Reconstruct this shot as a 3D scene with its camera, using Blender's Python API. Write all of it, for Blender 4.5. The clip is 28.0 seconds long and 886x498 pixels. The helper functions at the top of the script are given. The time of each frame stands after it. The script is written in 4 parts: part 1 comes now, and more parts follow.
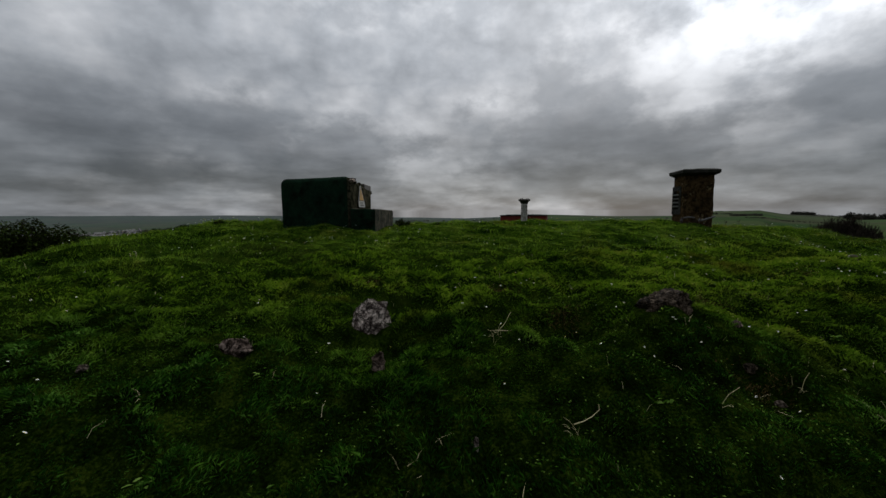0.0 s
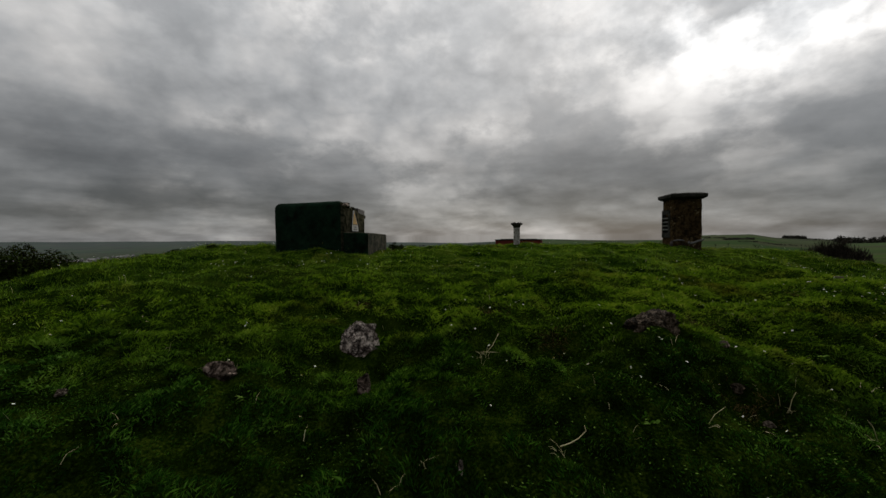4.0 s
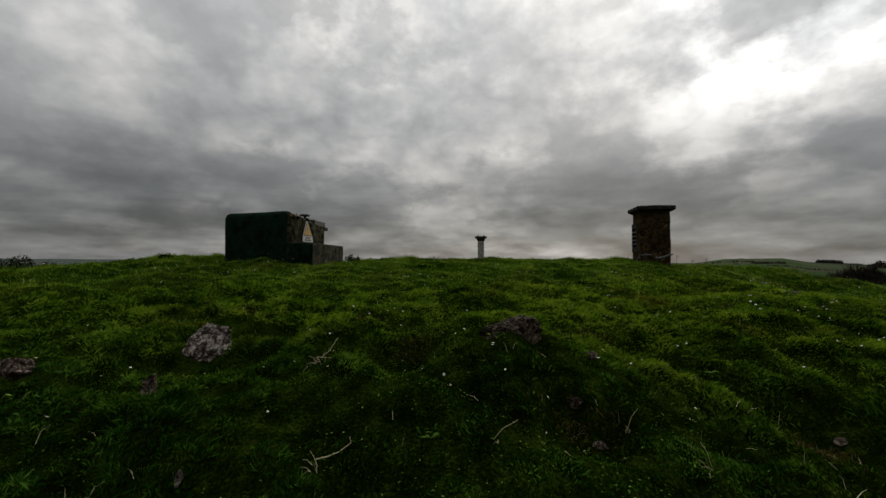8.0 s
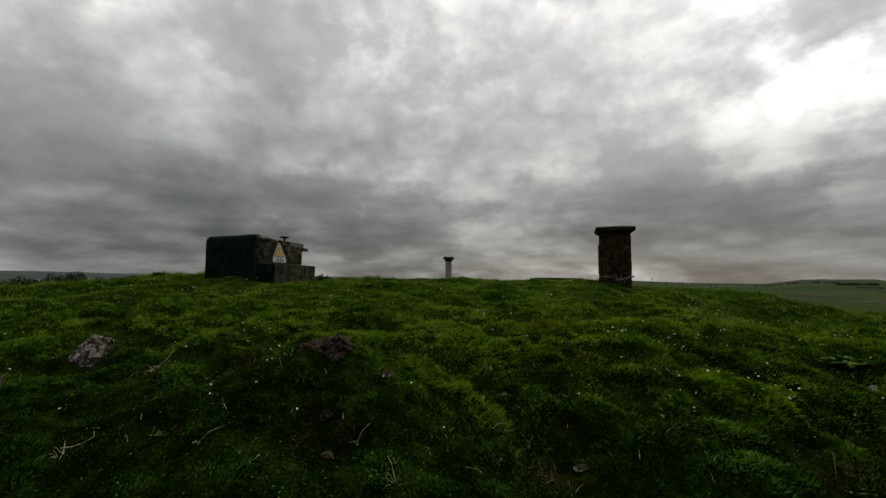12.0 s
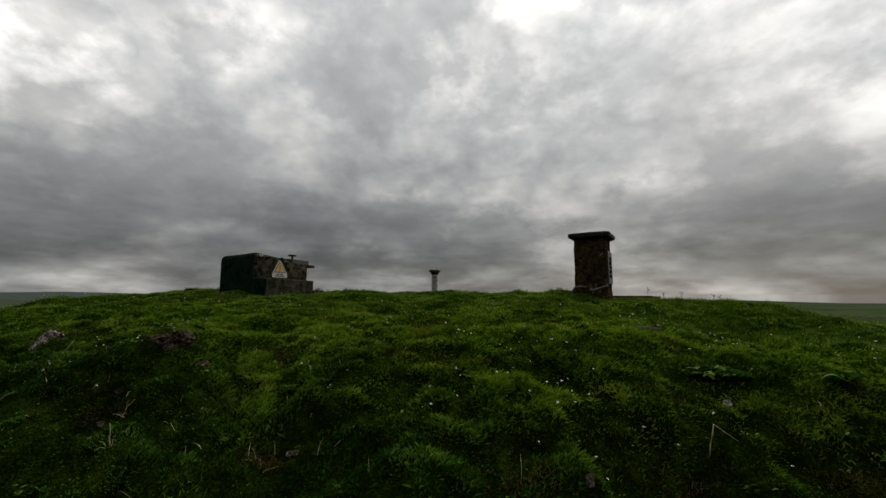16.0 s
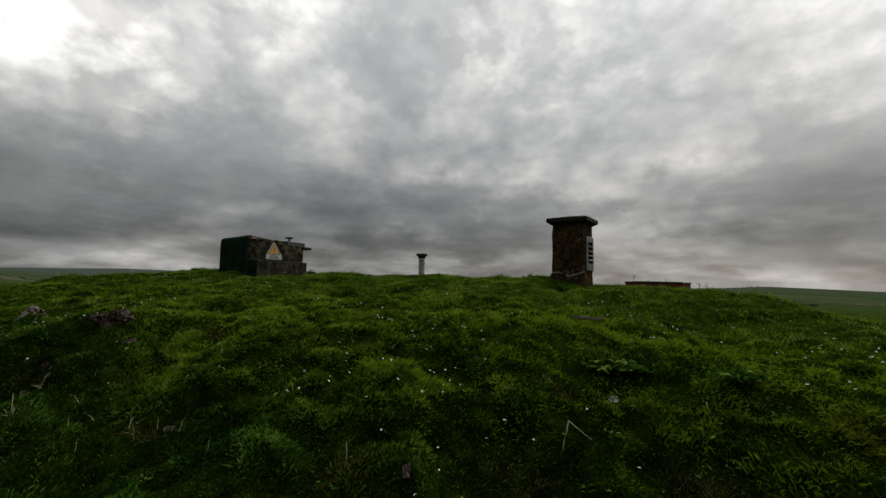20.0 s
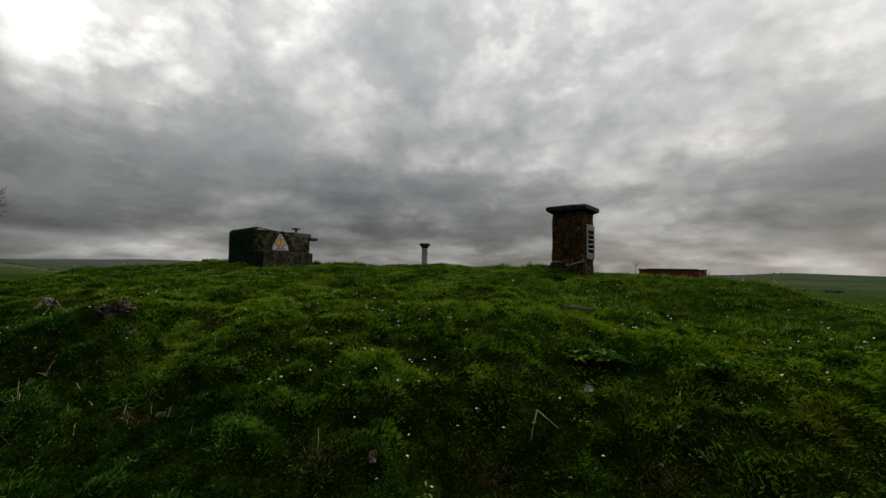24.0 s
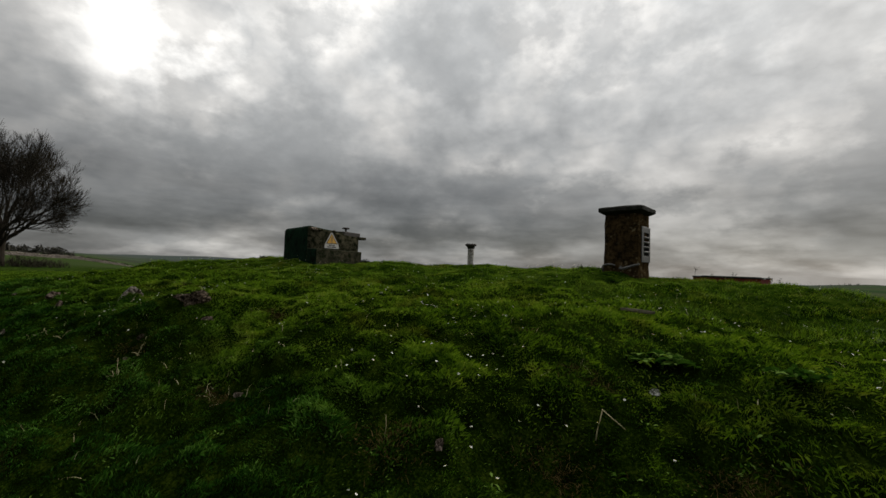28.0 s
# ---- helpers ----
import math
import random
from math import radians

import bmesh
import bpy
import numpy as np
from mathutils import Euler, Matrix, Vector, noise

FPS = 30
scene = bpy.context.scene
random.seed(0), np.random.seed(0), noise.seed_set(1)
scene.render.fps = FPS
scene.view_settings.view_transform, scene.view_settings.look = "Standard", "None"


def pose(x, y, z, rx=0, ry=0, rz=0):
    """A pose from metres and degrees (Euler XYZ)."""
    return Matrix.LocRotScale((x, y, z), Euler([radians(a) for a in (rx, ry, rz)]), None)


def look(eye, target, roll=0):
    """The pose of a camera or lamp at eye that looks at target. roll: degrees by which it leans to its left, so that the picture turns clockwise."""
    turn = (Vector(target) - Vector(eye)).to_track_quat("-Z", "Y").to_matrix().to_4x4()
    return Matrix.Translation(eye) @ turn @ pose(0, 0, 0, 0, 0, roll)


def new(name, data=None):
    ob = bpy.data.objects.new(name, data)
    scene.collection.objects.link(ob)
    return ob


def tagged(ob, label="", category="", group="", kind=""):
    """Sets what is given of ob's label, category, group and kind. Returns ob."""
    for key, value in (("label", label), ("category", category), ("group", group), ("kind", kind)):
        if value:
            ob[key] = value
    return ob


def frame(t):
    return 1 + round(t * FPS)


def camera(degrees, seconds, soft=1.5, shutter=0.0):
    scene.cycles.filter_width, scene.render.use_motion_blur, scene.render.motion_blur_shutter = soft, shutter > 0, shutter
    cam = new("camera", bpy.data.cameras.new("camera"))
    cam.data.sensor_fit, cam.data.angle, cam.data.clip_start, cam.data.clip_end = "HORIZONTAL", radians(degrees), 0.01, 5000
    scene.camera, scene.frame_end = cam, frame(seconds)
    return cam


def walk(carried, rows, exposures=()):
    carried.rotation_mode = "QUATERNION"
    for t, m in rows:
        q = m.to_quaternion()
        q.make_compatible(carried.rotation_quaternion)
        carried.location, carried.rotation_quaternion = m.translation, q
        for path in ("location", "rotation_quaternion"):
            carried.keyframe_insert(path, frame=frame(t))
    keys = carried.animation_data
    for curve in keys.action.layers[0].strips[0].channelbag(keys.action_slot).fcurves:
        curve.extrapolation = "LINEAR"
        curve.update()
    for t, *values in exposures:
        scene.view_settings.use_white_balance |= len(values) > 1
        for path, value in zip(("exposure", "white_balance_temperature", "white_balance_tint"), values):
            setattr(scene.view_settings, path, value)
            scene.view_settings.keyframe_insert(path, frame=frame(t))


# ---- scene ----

# ---- camera ----
cam = camera(98.0, 28.0)
PATH = [
    (0, (-1.145, 2.500, 2.263), (-0.929, 4.479, 2.069), -0.39),
    (0.5, (-1.145, 2.502, 2.263), (-0.930, 4.483, 2.084), -0.40),
    (1, (-1.129, 2.507, 2.260), (-0.913, 4.489, 2.100), -0.40),
    (1.5, (-1.123, 2.513, 2.257), (-0.903, 4.496, 2.113), -0.38),
    (2, (-1.118, 2.512, 2.257), (-0.890, 4.495, 2.133), -0.34),
    (2.5, (-1.121, 2.509, 2.255), (-0.888, 4.493, 2.146), -0.39),
    (3, (-1.117, 2.501, 2.247), (-0.879, 4.484, 2.155), -0.40),
    (3.5, (-1.116, 2.487, 2.246), (-0.872, 4.470, 2.169), -0.53),
    (5.5, (-0.843, 2.409, 2.197), (-0.641, 4.399, 2.163), -0.57),
    (6, (-0.713, 2.443, 2.168), (-0.510, 4.432, 2.151), -0.48),
    (6.5, (-0.501, 2.519, 2.136), (-0.296, 4.509, 2.129), -0.36),
    (7, (-0.326, 2.551, 2.122), (-0.134, 4.542, 2.123), -0.20),
    (7.5, (-0.077, 2.546, 2.093), (0.107, 4.538, 2.102), -0.06),
    (8, (0.088, 2.533, 2.078), (0.232, 4.527, 2.121), -0.01),
    (8.5, (0.249, 2.547, 2.059), (0.351, 4.543, 2.132), -0.09),
    (9, (0.401, 2.556, 2.063), (0.454, 4.552, 2.168), 0.02),
    (9.5, (0.625, 2.557, 2.070), (0.666, 4.553, 2.179), 0.28),
    (10, (0.847, 2.517, 2.078), (0.881, 4.514, 2.188), 0.49),
    (10.5, (1.047, 2.505, 2.081), (1.074, 4.502, 2.193), 0.60),
    (11, (1.229, 2.474, 2.104), (1.220, 4.470, 2.228), 0.78),
    (11.5, (1.487, 2.351, 2.128), (1.441, 4.347, 2.252), 0.77),
    (12, (1.711, 2.254, 2.136), (1.615, 4.247, 2.269), 0.46),
    (12.5, (1.903, 2.244, 2.141), (1.736, 4.232, 2.288), 0.18),
    (14.5, (3.042, 2.451, 2.041), (2.670, 4.408, 2.219), -1.25),
    (15, (3.311, 2.555, 2.004), (2.876, 4.498, 2.203), -1.04),
    (15.5, (3.568, 2.552, 1.995), (3.069, 4.476, 2.220), -0.34),
    (16, (3.793, 2.464, 1.982), (3.269, 4.380, 2.219), 0.08),
    (16.5, (3.945, 2.492, 1.965), (3.405, 4.403, 2.206), 0.32),
    (17, (4.134, 2.609, 1.981), (3.543, 4.505, 2.220), 0.30),
    (17.5, (4.292, 2.667, 2.000), (3.647, 4.545, 2.239), 0.34),
    (18, (4.499, 2.728, 2.028), (3.786, 4.583, 2.256), 0.48),
    (18.5, (4.669, 2.764, 2.043), (3.918, 4.606, 2.258), 0.85),
    (19, (4.732, 2.757, 2.062), (3.983, 4.600, 2.270), 1.08),
    (19.5, (4.672, 2.756, 2.053), (3.932, 4.603, 2.253), 1.08),
    (20, (4.711, 2.780, 2.029), (4.025, 4.653, 2.172), 1.00),
    (20.5, (4.843, 2.789, 2.003), (4.213, 4.684, 2.107), 0.81),
    (22.5, (5.017, 2.830, 2.023), (4.345, 4.713, 2.083), 0.40),
    (23, (4.970, 2.836, 2.046), (4.256, 4.703, 2.126), 0.35),
    (23.5, (4.957, 2.841, 2.058), (4.222, 4.699, 2.140), 0.49),
    (24, (4.943, 2.832, 2.055), (4.190, 4.683, 2.137), 0.60),
    (24.5, (4.938, 2.829, 2.037), (4.167, 4.673, 2.123), 0.83),
    (25, (4.888, 2.790, 2.028), (4.108, 4.630, 2.116), 1.17),
    (25.5, (4.887, 2.816, 2.016), (4.076, 4.642, 2.104), 1.17),
    (26, (4.875, 2.818, 2.010), (4.047, 4.637, 2.100), 1.10),
    (26.5, (4.892, 2.823, 2.013), (4.011, 4.617, 2.101), 1.32),
    (27, (4.897, 2.807, 2.006), (3.969, 4.577, 2.093), 1.37),
    (27.5, (4.881, 2.797, 2.007), (3.935, 4.557, 2.093), 1.40),
    (28, (4.834, 2.741, 2.013), (3.895, 4.504, 2.102), 1.81),
]
walk(cam, [(t, look(eye, target, roll)) for t, eye, target, roll in PATH],
     [(0, -0.05, 6150, 10), (1, -0.12, 6300, 10), (2, -0.12, 6480, 10), (3.5, -0.10, 6600, 10), (8, -0.04, 6700, 9), (17, 0.0, 6650, 9), (28, 0.15, 6700, 9)])

# ---- world, sun ----
SUN_AZ, SUN_EL = radians(24), radians(32)      # clockwise from +y, above the horizon


def nodes_of(owner):
    owner.use_nodes = True
    tree = owner.node_tree
    tree.nodes.clear()
    return tree


class Graph:
    """Short-hand for building a node tree."""

    def __init__(self, tree):
        self.tree = tree

    def add(self, kind, inputs=None, **props):
        node = self.tree.nodes.new(kind)
        if "operation" in props:
            node.operation = props["operation"]
        if props.get("use_clamp"):
            node.use_clamp = True
        if "data_type" in props:
            node.data_type, node.blend_type = props["data_type"], props["blend_type"]
        for key, value in (inputs or {}).items():
            self.feed(node, key, value)
        return node

    def feed(self, node, key, value):
        socket = node.inputs[key]
        if isinstance(value, bpy.types.NodeSocket):
            self.tree.links.new(value, socket)
        else:
            socket.default_value = value

    def math(self, op, a, b=0.0, clamp=False):
        return self.add("ShaderNodeMath", {0: a, 1: b}, operation=op, use_clamp=clamp).outputs[0]

    def noise(self, vec, scale, detail=4.0, rough=0.55, distort=0.0):
        return self.add("ShaderNodeTexNoise", {"Vector": vec, "Scale": scale, "Detail": detail, "Roughness": rough, "Distortion": distort}).outputs["Fac"]

    def ramp(self, fac, stops, ease="LINEAR"):
        node = self.add("ShaderNodeValToRGB", {"Fac": fac})
        node.color_ramp.interpolation = ease
        points = node.color_ramp.elements
        while len(points) < len(stops):
            points.new(0.5)
        for point, (at, colour) in zip(points, stops):
            point.position = at
            point.color = (*colour, 1) if len(colour) == 3 else colour
        return node.outputs["Color"]

    def mix(self, fac, a, b, blend="MIX"):
        node = self.add("ShaderNodeMix", data_type="RGBA", blend_type=blend)
        for index, value in ((0, fac), (6, a), (7, b)):
            if isinstance(value, bpy.types.NodeSocket):
                self.tree.links.new(value, node.inputs[index])
            elif index == 0:
                node.inputs[0].default_value = value
            else:
                node.inputs[index].default_value = (*value, 1)
        return node.outputs[2]

    def remap(self, value, a, b, c, d):
        return self.add("ShaderNodeMapRange", {"Value": value, "From Min": a, "From Max": b, "To Min": c, "To Max": d}).outputs[0]


def grey(v, warm=0.0):
    return (v * (1 + warm), v, v * (1 - warm))


def make_world():
    world = bpy.data.worlds.new("overcast_sky")
    scene.world = world
    g = Graph(nodes_of(world))
    ray = g.add("ShaderNodeTexCoord").outputs["Generated"]
    split = g.add("ShaderNodeSeparateXYZ", {0: ray})
    x, y, z = split.outputs
    up = g.math("MAXIMUM", z, 0.0)

    # cloud masses keep their shape high up and flatten into bands low down
    tall = g.math("ADD", g.math("MULTIPLY", up, 0.95), g.math("MULTIPLY", g.math("POWER", up, 0.5), 0.62))
    puffy = g.add("ShaderNodeCombineXYZ", {0: g.math("ADD", x, 4.2), 1: y, 2: tall}).outputs[0]
    slow = g.noise(puffy, 1.5, 2.0, 0.5)
    soft_mass = g.noise(puffy, 3.4, 8.0, 0.56)
    # rounded heaps with dark creases between them
    heaps = g.math("ABSOLUTE", g.math("SUBTRACT", g.math("MULTIPLY", g.noise(puffy, 4.6, 4.0, 0.5), 2.0), 1.0))
    mid = g.math("ADD", g.math("MULTIPLY", soft_mass, 0.75), g.math("MULTIPLY", heaps, 0.42))
    deck = g.math("ADD", g.math("MULTIPLY", slow, 0.38), g.math("MULTIPLY", mid, 0.62))
    cloud = g.ramp(deck, [(0.36, grey(0.62, -0.03)), (0.43, grey(0.84, -0.02)), (0.49, grey(1.06, 0.0)), (0.55, grey(1.34, 0.010)), (0.63, grey(1.66, 0.012))])
    # darker rags hang below the deck
    rags = g.noise(puffy, 3.6, 9.0, 0.57)
    cover = g.remap(rags, 0.485, 0.56, 0.0, 0.60)
    cloud = g.mix(cover, cloud, grey(0.60, -0.035))
    grain = g.remap(g.noise(puffy, 11.0, 5.0, 0.55), 0.34, 0.66, 0.92, 1.08)
    # long thin bars of lighter cloud above the horizon
    strips = g.add("ShaderNodeCombineXYZ", {0: g.math("MULTIPLY", x, 1.6), 1: g.math("MULTIPLY", y, 1.6), 2: g.math("MULTIPLY", up, 6.5)}).outputs[0]
    bars = g.remap(g.noise(strips, 2.7, 7.0, 0.52), 0.38, 0.62, 0.58, 1.55)
    flat = g.math("POWER", g.math("SUBTRACT", 1.0, g.math("MINIMUM", g.math("MULTIPLY", up, 3.6), 1.0)), 1.1)
    bars = g.math("ADD", g.math("MULTIPLY", flat, bars), g.math("SUBTRACT", 1.0, flat))

    def towards(azimuth, elevation, tight):
        """How near a direction of the sky lies to the ray, from 0 to 1."""
        az, el = radians(azimuth), radians(elevation)
        spot = (math.sin(az) * math.cos(el), math.cos(az) * math.cos(el), math.sin(el))
        dot = g.add("ShaderNodeVectorMath", {0: ray, 1: spot}, operation="DOT_PRODUCT").outputs["Value"]
        return g.math("POWER", g.math("MAXIMUM", dot, 0.0), tight)

    # two rents in the deck where it is thin and bright, and heavy banks between and beside them
    rents = g.math("MULTIPLY", g.math("ADD", towards(46, 27, 60.0), towards(-65, 24, 110.0)), g.remap(soft_mass, 0.42, 0.58, 0.0, 1.4))
    bank = g.math("ADD", g.math("MULTIPLY", towards(-86, 34, 60.0), 0.4), g.math("MULTIPLY", towards(-12, 36, 22.0), 0.22))
    pale = g.math("MULTIPLY", towards(-60, 7, 22.0), 0.5)
    lift = g.math("SUBTRACT", g.math("ADD", g.math("ADD", 1.0, pale), rents), bank)
    # brighter overhead than low down, and towards the hidden sun
    sun = (math.sin(SUN_AZ) * math.cos(SUN_EL), math.cos(SUN_AZ) * math.cos(SUN_EL), math.sin(SUN_EL))
    near = g.add("ShaderNodeVectorMath", {0: ray, 1: sun}, operation="DOT_PRODUCT").outputs["Value"]
    side = g.math("POWER", g.math("ADD", g.math("MULTIPLY", near, 0.5), 0.5), 1.3)
    rise = g.ramp(up, [(0.0, grey(0.28)), (0.03, grey(0.245)), (0.08, grey(0.18)), (0.16, grey(0.22)), (0.27, grey(0.42)), (0.42, grey(0.66)), (0.62, grey(0.92)), (0.80, grey(1.45))])
    gain = g.math("MULTIPLY", g.math("MULTIPLY", g.math("MULTIPLY", rise, grain), g.math("MULTIPLY", bars, lift)), g.math("ADD", 0.32, g.math("MULTIPLY", side, 0.87)))
    lit = g.mix(1.0, cloud, g.add("ShaderNodeCombineXYZ", {0: gain, 1: gain, 2: gain}).outputs[0], "MULTIPLY")
    sky = g.add("ShaderNodeTexSky")
    sky.sky_type, sky.sun_disc, sky.sun_elevation, sky.sun_rotation = "NISHITA", False, SUN_EL, SUN_AZ
    soft = g.mix(1.0, sky.outputs[0], (0.08, 0.08, 0.08), "MULTIPLY")
    both = g.mix(0.95, soft, lit)
    out = g.add("ShaderNodeBackground", {"Color": both, "Strength": 1.0})
    g.feed(g.add("ShaderNodeOutputWorld"), "Surface", out.outputs[0])


make_world()
sun_data = bpy.data.lights.new("sun", "SUN")
sun_data.energy, sun_data.angle, sun_data.color = 2.0, radians(16), (1.0, 0.96, 0.9)
sun_lamp = new("sun", sun_data)
sun_lamp.rotation_euler = Euler((radians(90) - SUN_EL, 0, -SUN_AZ + math.pi))


# ---- materials ----
def material(name, build, rough=0.9, spec=0.3, bump=None, metal=0.0, through_light=0.0):
    """A node material: build(g, coords) gives the colour socket, bump(g, coords) the height and its depth in metres."""
    mat = bpy.data.materials.new(name)
    g = Graph(nodes_of(mat))
    coords = g.add("ShaderNodeTexCoord").outputs["Object"]
    shader = g.add("ShaderNodeBsdfPrincipled", {"Roughness": rough, "Specular IOR Level": spec, "Metallic": metal})
    colour = build(g, coords)
    if isinstance(colour, bpy.types.NodeSocket):
        g.feed(shader, "Base Color", colour)
    else:
        shader.inputs["Base Color"].default_value = (*colour, 1)
    if bump:
        height, depth = bump(g, coords)
        g.feed(shader, "Normal", g.add("ShaderNodeBump", {"Height": height, "Distance": depth, "Strength": 1.0}).outputs[0])
    surface = shader.outputs[0]
    if through_light:
        # thin leaves let some light through, yellower than what they reflect
        warm = g.mix(1.0, colour, (1.2, 1.2, 0.5), "MULTIPLY")
        thin = g.add("ShaderNodeBsdfTranslucent", {"Color": warm})
        surface = g.add("ShaderNodeMixShader", {0: through_light, 1: surface, 2: thin.outputs[0]}).outputs[0]
    g.feed(g.add("ShaderNodeOutputMaterial"), "Surface", surface)
    return mat


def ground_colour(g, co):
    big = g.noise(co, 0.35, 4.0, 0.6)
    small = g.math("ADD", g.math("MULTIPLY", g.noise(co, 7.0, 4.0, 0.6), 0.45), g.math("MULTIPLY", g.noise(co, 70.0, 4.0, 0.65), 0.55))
    # near ground is almost black: shade between blades put into the colour
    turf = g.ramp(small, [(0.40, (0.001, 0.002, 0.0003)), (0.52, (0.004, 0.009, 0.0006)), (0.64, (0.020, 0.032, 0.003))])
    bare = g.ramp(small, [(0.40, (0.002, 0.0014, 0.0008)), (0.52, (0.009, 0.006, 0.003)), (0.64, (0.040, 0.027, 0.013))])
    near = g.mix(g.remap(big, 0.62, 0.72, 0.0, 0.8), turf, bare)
    field = g.noise(co, 0.011, 2.0, 0.4)
    vor = g.add("ShaderNodeTexVoronoi", {"Vector": co, "Scale": 0.0085, "Randomness": 0.8}).outputs["Color"]
    hue = g.add("ShaderNodeSeparateXYZ", {0: vor}).outputs[0]
    far = g.ramp(hue, [(0.0, (0.020, 0.040, 0.010)), (0.4, (0.032, 0.054, 0.013)), (0.7, (0.046, 0.056, 0.022)), (1.0, (0.028, 0.033, 0.013))])
    far = g.mix(g.remap(field, 0.4, 0.7, 0, 0.5), far, (0.03, 0.033, 0.018))
    length = g.add("ShaderNodeVectorMath", {0: co}, operation="LENGTH").outputs["Value"]
    # outer turf carries less of that painted darkness, blended by place
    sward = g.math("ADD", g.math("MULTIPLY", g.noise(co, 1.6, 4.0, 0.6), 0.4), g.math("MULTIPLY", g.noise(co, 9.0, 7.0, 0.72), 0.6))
    lighter_turf = g.ramp(sward, [(0.40, (0.001, 0.004, 0.0003)), (0.5, (0.013, 0.030, 0.002)), (0.60, (0.046, 0.072, 0.008))])
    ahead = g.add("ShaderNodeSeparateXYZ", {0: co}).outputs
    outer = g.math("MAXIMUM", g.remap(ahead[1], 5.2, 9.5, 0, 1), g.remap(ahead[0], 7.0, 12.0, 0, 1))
    land = g.mix(g.math("MAXIMUM", outer, g.remap(length, 12, 18, 0, 1)), near, lighter_turf)
    land = g.mix(g.remap(length, 45, 90, 0, 1), land, far)
    # haze of the air towards the hills, mixed into the ground colour
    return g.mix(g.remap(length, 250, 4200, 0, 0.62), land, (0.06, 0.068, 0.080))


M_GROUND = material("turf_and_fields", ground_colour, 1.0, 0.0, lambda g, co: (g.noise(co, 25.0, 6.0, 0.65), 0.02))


def concrete(dark, light, moss, amount, scale=3.0):
    def build(g, co):
        a, b = g.noise(co, scale, 8.0, 0.65, 0.3), g.noise(co, scale * 6, 6.0, 0.7)
        base = g.mix(g.remap(b, 0.35, 0.7, 0, 0.6), g.ramp(a, [(0.3, dark), (0.7, light)]), tuple(v * 0.45 for v in dark))
        patch = g.noise(co, scale * 1.7, 8.0, 0.72, 0.15)
        return g.mix(g.remap(patch, 0.56 - amount, 0.74 - amount, 0, 1), base, moss)
    return build


def broken_stone(dark, mid, light):
    """Weathered rock: pale crust over darker rock, with black cracks and pits."""
    def build(g, co):
        crust = g.noise(co, 20.0, 10.0, 0.72, 0.8)
        base = g.ramp(crust, [(0.41, dark), (0.48, mid), (0.57, light)])
        crack = g.math("ABSOLUTE", g.math("SUBTRACT", g.noise(co, 15.0, 6.0, 0.6, 0.8), 0.5))
        return g.mix(g.remap(crack, 0.0, 0.06, 0.95, 0.0), base, tuple(v * 0.25 for v in dark))
    return build


def rough_bump(scale, depth):
    return lambda g, co: (g.noise(co, scale, 10.0, 0.7), depth)


def lichened(g, co):
    """Dark mossy render, blotched brown, with small pale rosettes of lichen."""
    base = concrete((0.008, 0.006, 0.003), (0.11, 0.070, 0.032), (0.005, 0.005, 0.003), 0.09, 7.0)(g, co)
    spots = g.math("MULTIPLY", g.remap(g.noise(co, 26.0, 4.0, 0.6), 0.58, 0.66, 0, 1, ), g.remap(g.noise(co, 3.2, 3.0, 0.6), 0.48, 0.60, 0.05, 0.8))
    return g.mix(spots, base, (0.26, 0.22, 0.13))


M_STACK = material("lichened_render", lichened, 0.95, 0.0, rough_bump(18, 0.03))
M_CAP = material("dark_concrete", concrete((0.016, 0.016, 0.014), (0.055, 0.053, 0.047), (0.010, 0.012, 0.007), 0.1), 0.9, 0.05, rough_bump(14, 0.012))
M_GREEN = material("faded_green_paint", concrete((0.004, 0.013, 0.007), (0.010, 0.030, 0.016), (0.003, 0.004, 0.002), 0.10, 2.6), 0.85, 0.02, rough_bump(9, 0.008))
M_STEP = material("weathered_concrete", concrete((0.009, 0.010, 0.006), (0.10, 0.088, 0.056), (0.006, 0.010, 0.003), 0.13, 6.0), 0.95, 0.05, rough_bump(16, 0.012))
M_PIPE = material("flaking_white_paint", concrete((0.30, 0.29, 0.27), (0.55, 0.54, 0.51), (0.07, 0.05, 0.035), 0.12, 14.0), 0.8, 0.3, rough_bump(30, 0.004))
M_IRON = material("dark_iron", concrete((0.02, 0.018, 0.016), (0.05, 0.042, 0.035), (0.03, 0.018, 0.01), 0.1, 12.0), 0.7, 0.4, rough_bump(40, 0.002))

M_ZINC = material("dull_zinc", concrete((0.06, 0.06, 0.057), (0.14, 0.14, 0.133), (0.025, 0.022, 0.018), 0.05, 9.0), 0.6, 0.4, rough_bump(30, 0.002), 0.0)
M_FLANK = material("mossy_bare_concrete", concrete((0.006, 0.008, 0.004), (0.13, 0.115, 0.075), (0.004, 0.006, 0.003), 0.15, 5.5), 0.95, 0.0, rough_bump(13, 0.02))
M_VOID = material("dark_opening", lambda g, co: (0.008, 0.008, 0.008), 1.0, 0.0)
M_WHITE = material("sign_white", lambda g, co: g.mix(g.remap(g.noise(co, 12, 5, 0.7), 0.45, 0.75, 0, 0.6), (0.30, 0.30, 0.28), (0.13, 0.12, 0.10)), 0.45, 0.5)
M_YELLOW = material("sign_yellow", lambda g, co: g.mix(g.remap(g.noise(co, 14, 5, 0.7), 0.45, 0.75, 0, 0.5), (0.38, 0.20, 0.006), (0.18, 0.09, 0.008)), 0.45, 0.5)
M_BLACK = material("sign_black", lambda g, co: (0.012, 0.012, 0.012), 0.5, 0.4)
